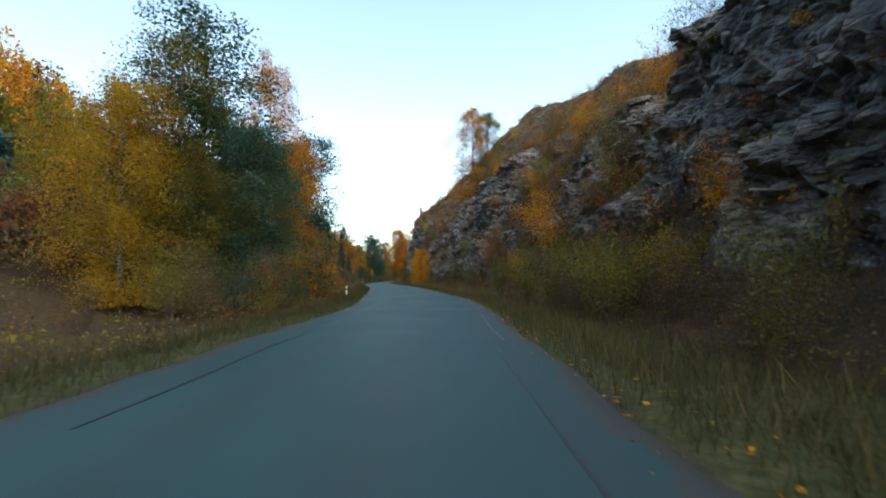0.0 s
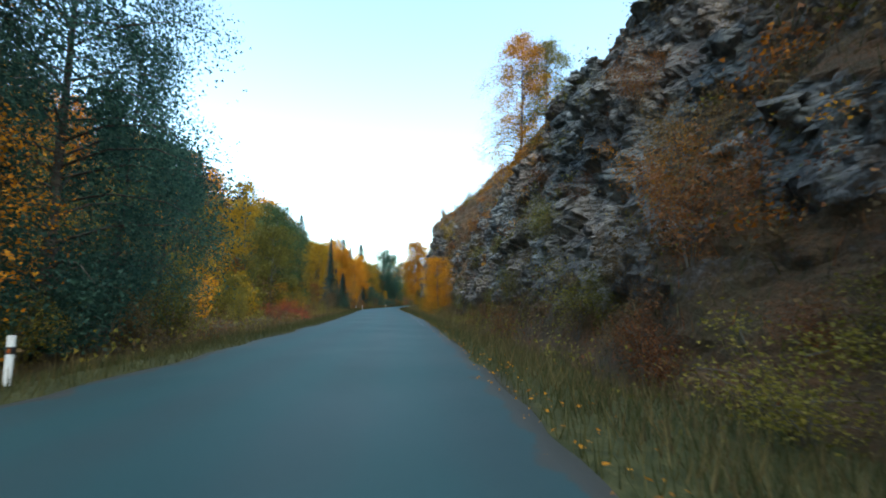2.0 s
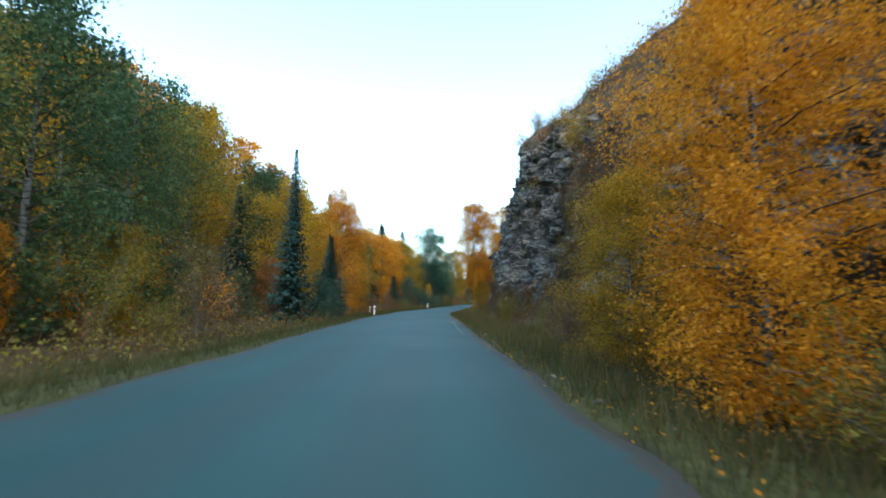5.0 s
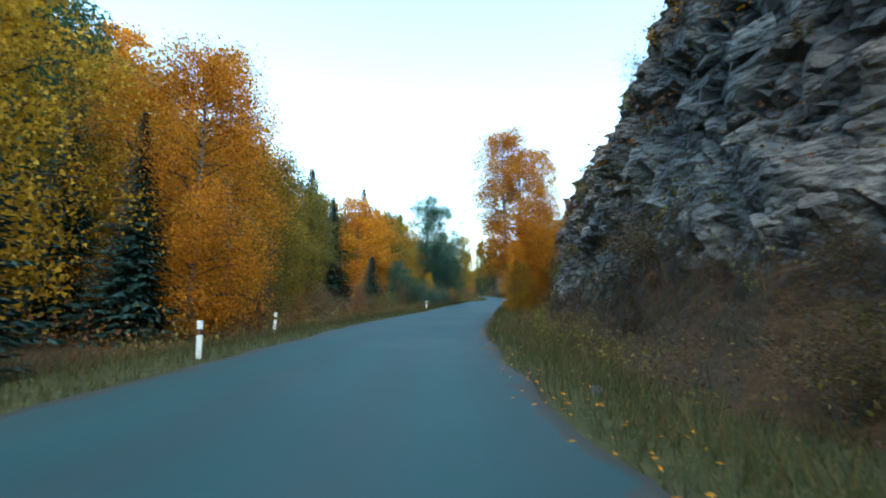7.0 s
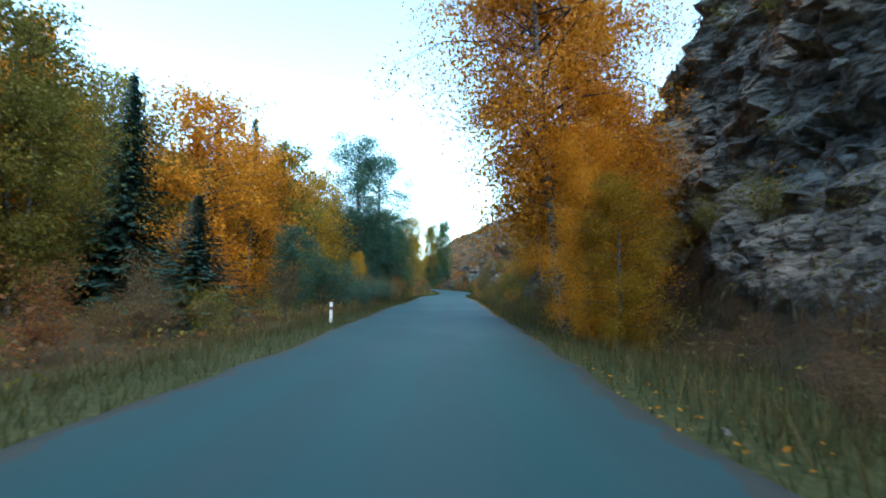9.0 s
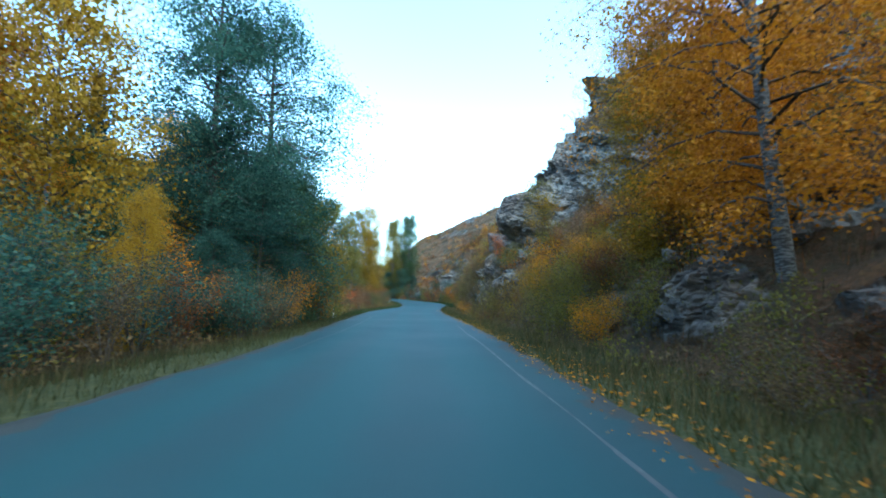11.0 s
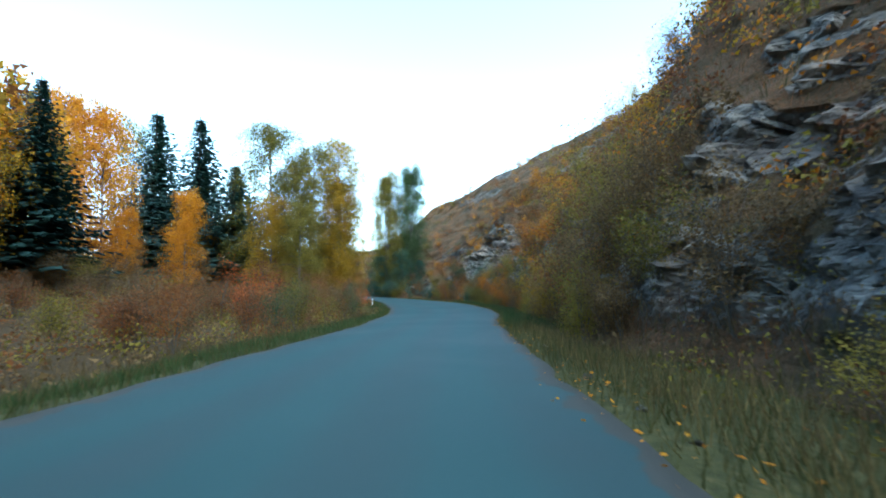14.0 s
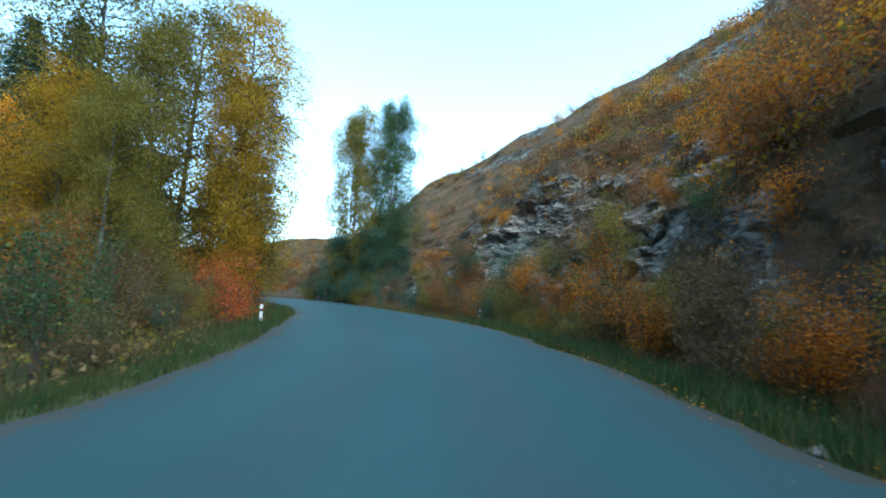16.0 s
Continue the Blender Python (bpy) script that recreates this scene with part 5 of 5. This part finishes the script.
# tufts in the cracks of the rock
cracks = np.argwhere((rocky > 0.5) & (PS > 2) & (PS < 262) & (PZ > 2.0) & ~((PS > 191) & (PS < 208)))
for col, n in (("brown", 190), ("rust", 190), ("olive", 150), ("orange", 130)):
    pick = cracks[scrub.integers(0, len(cracks), n)]
    hh = scrub.uniform(0.3, 0.95, n)
    q = CLIFF_G[pick[:, 0], pick[:, 1]][:, None] + np.clip(scrub.normal(0, 1, (n, 80, 3)), -1.7, 1.7) * np.array([0.55, 0.55, 0.45]) * hh[:, None, None] * 0.7
    v, f = leaf_cards(scrub, q.reshape(-1, 3), 0.1, 0.6, 0.0)
    tagged(new("slope_scrub", fast_mesh("slope_scrub", v, f, False, LEAF[col])), f"tufts of {COLOUR_WORD[col]} scrub in the cracks of the rock", "scrub", kind="stuff")

# fine scrub on the hillside past the bend
far_rows = np.where((cs > 238) & (cs < 316))[0]
for col, n, low in (("rust", 620, 0.7), ("orange", 330, 0.75), ("brown", 620, 0.7), ("olive", 260, 0.7)):
    i = scrub.choice(far_rows, n)
    j = scrub.integers(60, cols_c - 12, n)
    hh = low * scrub.uniform(0.5, 1.6, n)
    q = CLIFF_G[i, j][:, None] + scrub.normal(0, 1, (n, 60, 3)) * np.array([0.55, 0.55, 0.36]) * hh[:, None, None] * 0.8 + np.array([0, 0, 0.25])
    v, f = leaf_cards(scrub, q.reshape(-1, 3), 0.15, 0.6, 0.0)
    tagged(new("slope_scrub", fast_mesh("slope_scrub", v, f, False, LEAF[col])), f"fine {COLOUR_WORD[col]} scrub on the hillside past the bend", "scrub", kind="stuff")

# ---- road posts ----
def box_mesh(name, w, dpt, z0, z1, mat, bevel=0.008):
    b = bmesh.new()
    bmesh.ops.create_cube(b, size=1, matrix=Matrix.Translation((0, 0, (z0 + z1) / 2)) @ Matrix.Diagonal((w, dpt, z1 - z0, 1)))
    bmesh.ops.bevel(b, geom=b.edges[:], offset=bevel, segments=2, affect="EDGES")
    me_ = bpy.data.meshes.new(name)
    b.to_mesh(me_)
    b.free()
    me_.materials.append(mat)
    return me_


def road_post(x, y, yaw, tilt):
    root = new("road_post")
    part("shaft", POST_SHAFT, root)
    part("band", POST_BAND, root, "black band")
    part("reflector", POST_REFLECTOR, root, "amber reflector")
    part("cap", POST_CAP, root)
    root.matrix_world = pose(x, y, surface(x, y) - 0.05, tilt, 0, yaw)
    return tagged(root, "white plastic roadside post with black band", "road post", "roadside posts")


POST_SHAFT = box_mesh("shaft", 0.12, 0.05, 0, 0.86, POST_WHITE)
POST_BAND = box_mesh("band", 0.126, 0.056, 0.56, 0.70, POST_BLACK)
POST_REFLECTOR = box_mesh("reflector", 0.05, 0.064, 0.59, 0.67, REFLECTOR)
POST_CAP = box_mesh("cap", 0.124, 0.054, 0.85, 0.88, POST_WHITE)
for x, y, tilt in ((-8.1, 36.3, 0), (-18.9, 113.0, 2), (-22.2, 122.3, -6), (-20.9, 150.3, 0), (-23.4, 197.6, 1), (-23.6, 258.3, 0), (-13.3, 264.0, 0)):
    road_post(x, y, 5, tilt)


# ---- grass along the verges ----
def blades(rng, x, y, z, height):
    n = len(x)
    a = rng.uniform(0, 2 * np.pi, n)
    w = 0.006 + height * rng.uniform(0.006, 0.014, n)
    lean = rng.normal(0, 0.3, (n, 2)) * height[:, None]
    p = np.stack([x, y, z], 1)
    side = np.stack([np.cos(a) * w, np.sin(a) * w, 0 * a], 1)
    tip = p + np.stack([lean[:, 0], lean[:, 1], height], 1)
    v = np.stack([p - side, p + side, tip], 1).reshape(-1, 3)
    return v, np.arange(3 * n).reshape(n, 3)


meadow = np.random.default_rng(57)
for key, count_, d0, d1, tall, side_ in (("grass", 105000, 0.02, 4.4, 0.34, 1), ("drygrass", 34000, 0.6, 4.6, 0.5, 1), ("grass", 80000, 0.02, 3.2, 0.25, -1), ("drygrass", 30000, 1.0, 6.0, 0.5, -1), ("fresh", 16000, 0.3, 3.6, 0.5, 1), ("fresh", 16000, 0.1, 2.6, 0.3, -1)):
    s = meadow.uniform(-3, 272, count_) if key != "fresh" else meadow.uniform(226, 258, count_) if side_ > 0 else meadow.uniform(196, 268, count_)
    d = side_ * (edge_at(s, side_) + d0 + (d1 - d0) * meadow.beta(1.2, 1.4, count_))
    keep = fbm(s * 0.25, d * 0.4, s * 0, 131 + side_, 2) > -0.6
    s, d = s[keep], d[keep]
    x, y = at_road(s, d)
    z = ground_z(s, d, x, y) - 0.03
    v, f = blades(meadow, x, y, z, tall * meadow.uniform(0.4, 1.3, len(x)))
    word = "olive-green roadside grass" if key == "grass" else "fresh green roadside grass" if key == "fresh" else "tall dry straw-coloured roadside grass"
    tagged(new("verge_grass", fast_mesh("verge_grass", v, f, False, LEAF[key])), word + " on the verge", "grass", kind="stuff")

# dry grass on the slope itself
for key, number, word in (("drygrass", 34000, "straw-coloured"), ("rust", 14000, "rusty brown"), ("grass", 20000, "olive-green")):
    i = meadow.integers(0, rows_c, number * 3)
    j = meadow.integers(3, 100, number * 3)
    ok = (growth[i, j] > 0.45) & (cs[i] > -2) & (cs[i] < 268)
    p = CLIFF_G[i[ok], j[ok]][:number]
    p = p + meadow.normal(0, 0.12, p.shape) * np.array([1, 1, 0.2])
    v, f = blades(meadow, p[:, 0], p[:, 1], p[:, 2] - 0.05, meadow.uniform(0.2, 0.6, len(p)))
    tagged(new("slope_grass", fast_mesh("slope_grass", v, f, False, LEAF[key])), f"{word} dry grass on the rock slope", "grass", kind="stuff")

# fallen leaves on the gravel edge
fall = np.random.default_rng(61)
s = np.concatenate([fall.uniform(-3, 260, 3000), fall.uniform(150, 190, 1500)])
d = half_width(s) + fall.normal(0.25, 0.4, len(s))
x, y = at_road(s, d)
z = np.maximum(ground_z(s, d, x, y), road_z(s) - 0.07) + 0.075
flat = np.stack([x, y, z], 1)
a = fall.uniform(0, 2 * np.pi, len(s))
r = fall.uniform(0.02, 0.05, len(s))
u = np.stack([np.cos(a) * r, np.sin(a) * r, fall.normal(0, 0.01, len(s))], 1)
w = np.stack([-np.sin(a) * r * 0.6, np.cos(a) * r * 0.6, fall.normal(0, 0.01, len(s))], 1)
v = np.stack([flat - u, flat + w, flat + u, flat - w], 1).reshape(-1, 3)
tagged(new("fallen_leaves", fast_mesh("fallen_leaves", v, np.arange(len(v)).reshape(-1, 4), False, LEAF["orange"])), "fallen orange leaves along the gravel road edge", "leaves", kind="stuff")

# bare twiggy shrubs on the skyline
ridge = np.random.default_rng(71)
for k in range(70):
    i = int(ridge.integers(60, rows_c - 80))
    j = int(ridge.integers(72, cols_c - 14))
    p = CLIFF_G[i, j]
    plant("bare", float(p[0]), float(p[1]), ridge.uniform(1.2, 2.6), "", 1.0, z=float(p[2]) - 0.1, where="on the rock slope", group="bare shrubs on the slope")
for k in range(60):
    i = int(ridge.integers(60, rows_c - 80))
    j = int(ridge.integers(40, cols_c - 14))
    if growth[i, j] < 0.5 or 188 < cs[i] < 208:
        continue
    p = CLIFF_G[i, j]
    col = ["orange", "yellow", "rust", "olive", "orange"][int(ridge.integers(0, 5))]
    plant("thicket", float(p[0]), float(p[1]), ridge.uniform(2.2, 4.2), col, 1.0, z=float(p[2]) - 0.15, where="on the rock slope", group="tall shrubs on the slope")

# ---- loose and jutting rock blocks in the face ----
def block_mesh(seed):
    g = np.random.default_rng(seed)
    b = bmesh.new()
    for q in g.uniform(-1, 1, (13, 3)) * np.array([0.62, 0.5, 0.36]):
        b.verts.new(q)
    hull = bmesh.ops.convex_hull(b, input=b.verts[:])
    bmesh.ops.delete(b, geom=[e for e in hull["geom_interior"] if isinstance(e, bmesh.types.BMVert)], context="VERTS")
    me_ = bpy.data.meshes.new("rock_block")
    b.to_mesh(me_)
    b.free()
    me_.materials.append(STONE)
    return me_


def boulder_mesh():
    b = bmesh.new()
    bmesh.ops.create_icosphere(b, subdivisions=5, radius=1.0)
    co = np.array([tuple(q.co) for q in b.verts])
    co = np.sign(co) * np.abs(co) ** 0.62
    co *= np.array([2.3, 2.2, 1.65]) / np.abs(co).max(0)
    x, y, z = co.T
    co = co * (1 + 0.13 * fbm(x * 0.5, y * 0.5, z * 0.5, 201, 3) + 0.03 * fbm(x * 2.2, y * 2.2, z * 2.2, 203, 3))[:, None]
    v, j = blocks(x / 1.5, y / 1.5, (z + 0.25 * x) / 0.8, 207)
    co = co * (1 + 0.10 * (v - 0.5) - 0.05 * (j < 0.08))[:, None]
    co[:, 2] -= 0.22 * np.abs(co[:, 0]) + 0.12 * co[:, 0]
    for q, p in zip(b.verts, co):
        q.co = p
    me_ = bpy.data.meshes.new("rock_boulder")
    b.to_mesh(me_)
    b.free()
    me_.materials.append(STONE)
    return me_


BOULDER = boulder_mesh()
for x, y, z, sx, sz, yaw in ((-8.1, 196.7, 7.9, 1.0, 1.0, -29.4), (-6.7, 112.9, 1.2, 0.42, 0.75, 40.0)):
    part("rock_boulder", BOULDER, cliff, "massive grey overhanging boulder").matrix_world = pose(x, y, z, -8, 6, yaw) @ Matrix.Diagonal((sx, sx, sz, 1))
BLOCKS = [block_mesh(900 + k) for k in range(10)]
for x, y, z, size, turn_ in ((-8.9, 205.6, 6.8, (2.6, 2.8, 2.6), 70), (-8.6, 119.0, 5.6, (2.0, 2.0, 1.4), 40)):
    part("rock_block", BLOCKS[int(abs(x) * 10) % 10], cliff, "massive overhanging rock block").matrix_world = pose(x, y, z, 5, 8, turn_) @ Matrix.Diagonal((*size, 1))
jut = np.random.default_rng(83)
made, rest_v, rest_f, base = 0, [], [], 0
for _ in range(30000):
    i, j = int(jut.integers(0, rows_c)), int(jut.integers(10, 112))
    if rocky[i, j] < 0.55 or not 0 < cs[i] < 262:
        continue
    p = CLIFF_G[i, j]
    size = jut.uniform(0.3, 0.75) if jut.uniform() < 0.85 else jut.uniform(0.75, 1.3)
    m = pose(float(p[0]), float(p[1]), float(p[2]), float(jut.normal(6, 10)), float(jut.normal(0, 12)), float(jut.uniform(0, 360))) @ Matrix.Diagonal((size, size, size * jut.uniform(0.6, 1.1), 1))
    src = BLOCKS[made % len(BLOCKS)]
    if made < 290:
        part("rock_block", src, cliff).matrix_world = m
    else:
        co = np.array([tuple(m @ vv.co) for vv in src.vertices])
        rest_v.append(co)
        rest_f += [tuple(base + q for q in poly.vertices) for poly in src.polygons]
        base += len(co)
    made += 1
    if made >= 1900:
        break
me = bpy.data.meshes.new("rock_rubble")
me.from_pydata(np.concatenate(rest_v).tolist(), [], rest_f)
me.materials.append(STONE)
tagged(part("rock_rubble", me, cliff), kind="stuff")

# ---- stones along the road's edge ----
pebble = np.random.default_rng(89)
for k in range(46):
    s = float(pebble.uniform(60, 262))
    d = float(half_width(s)) + pebble.uniform(0.15, 1.3)
    x, y = (float(a) for a in at_road(s, d))
    size = pebble.uniform(0.08, 0.24)
    root = new("stone", BLOCKS[k % 10])
    root.material_slots[0].link = "OBJECT"
    root.material_slots[0].material = STONE
    root.matrix_world = pose(x, y, surface(x, y) + size * 0.18, 0, 0, float(pebble.uniform(0, 360))) @ Matrix.Diagonal((size, size, size, 1))
    tagged(root, "small pale grey stone on the gravel edge", "stone", "stones on the road edge")
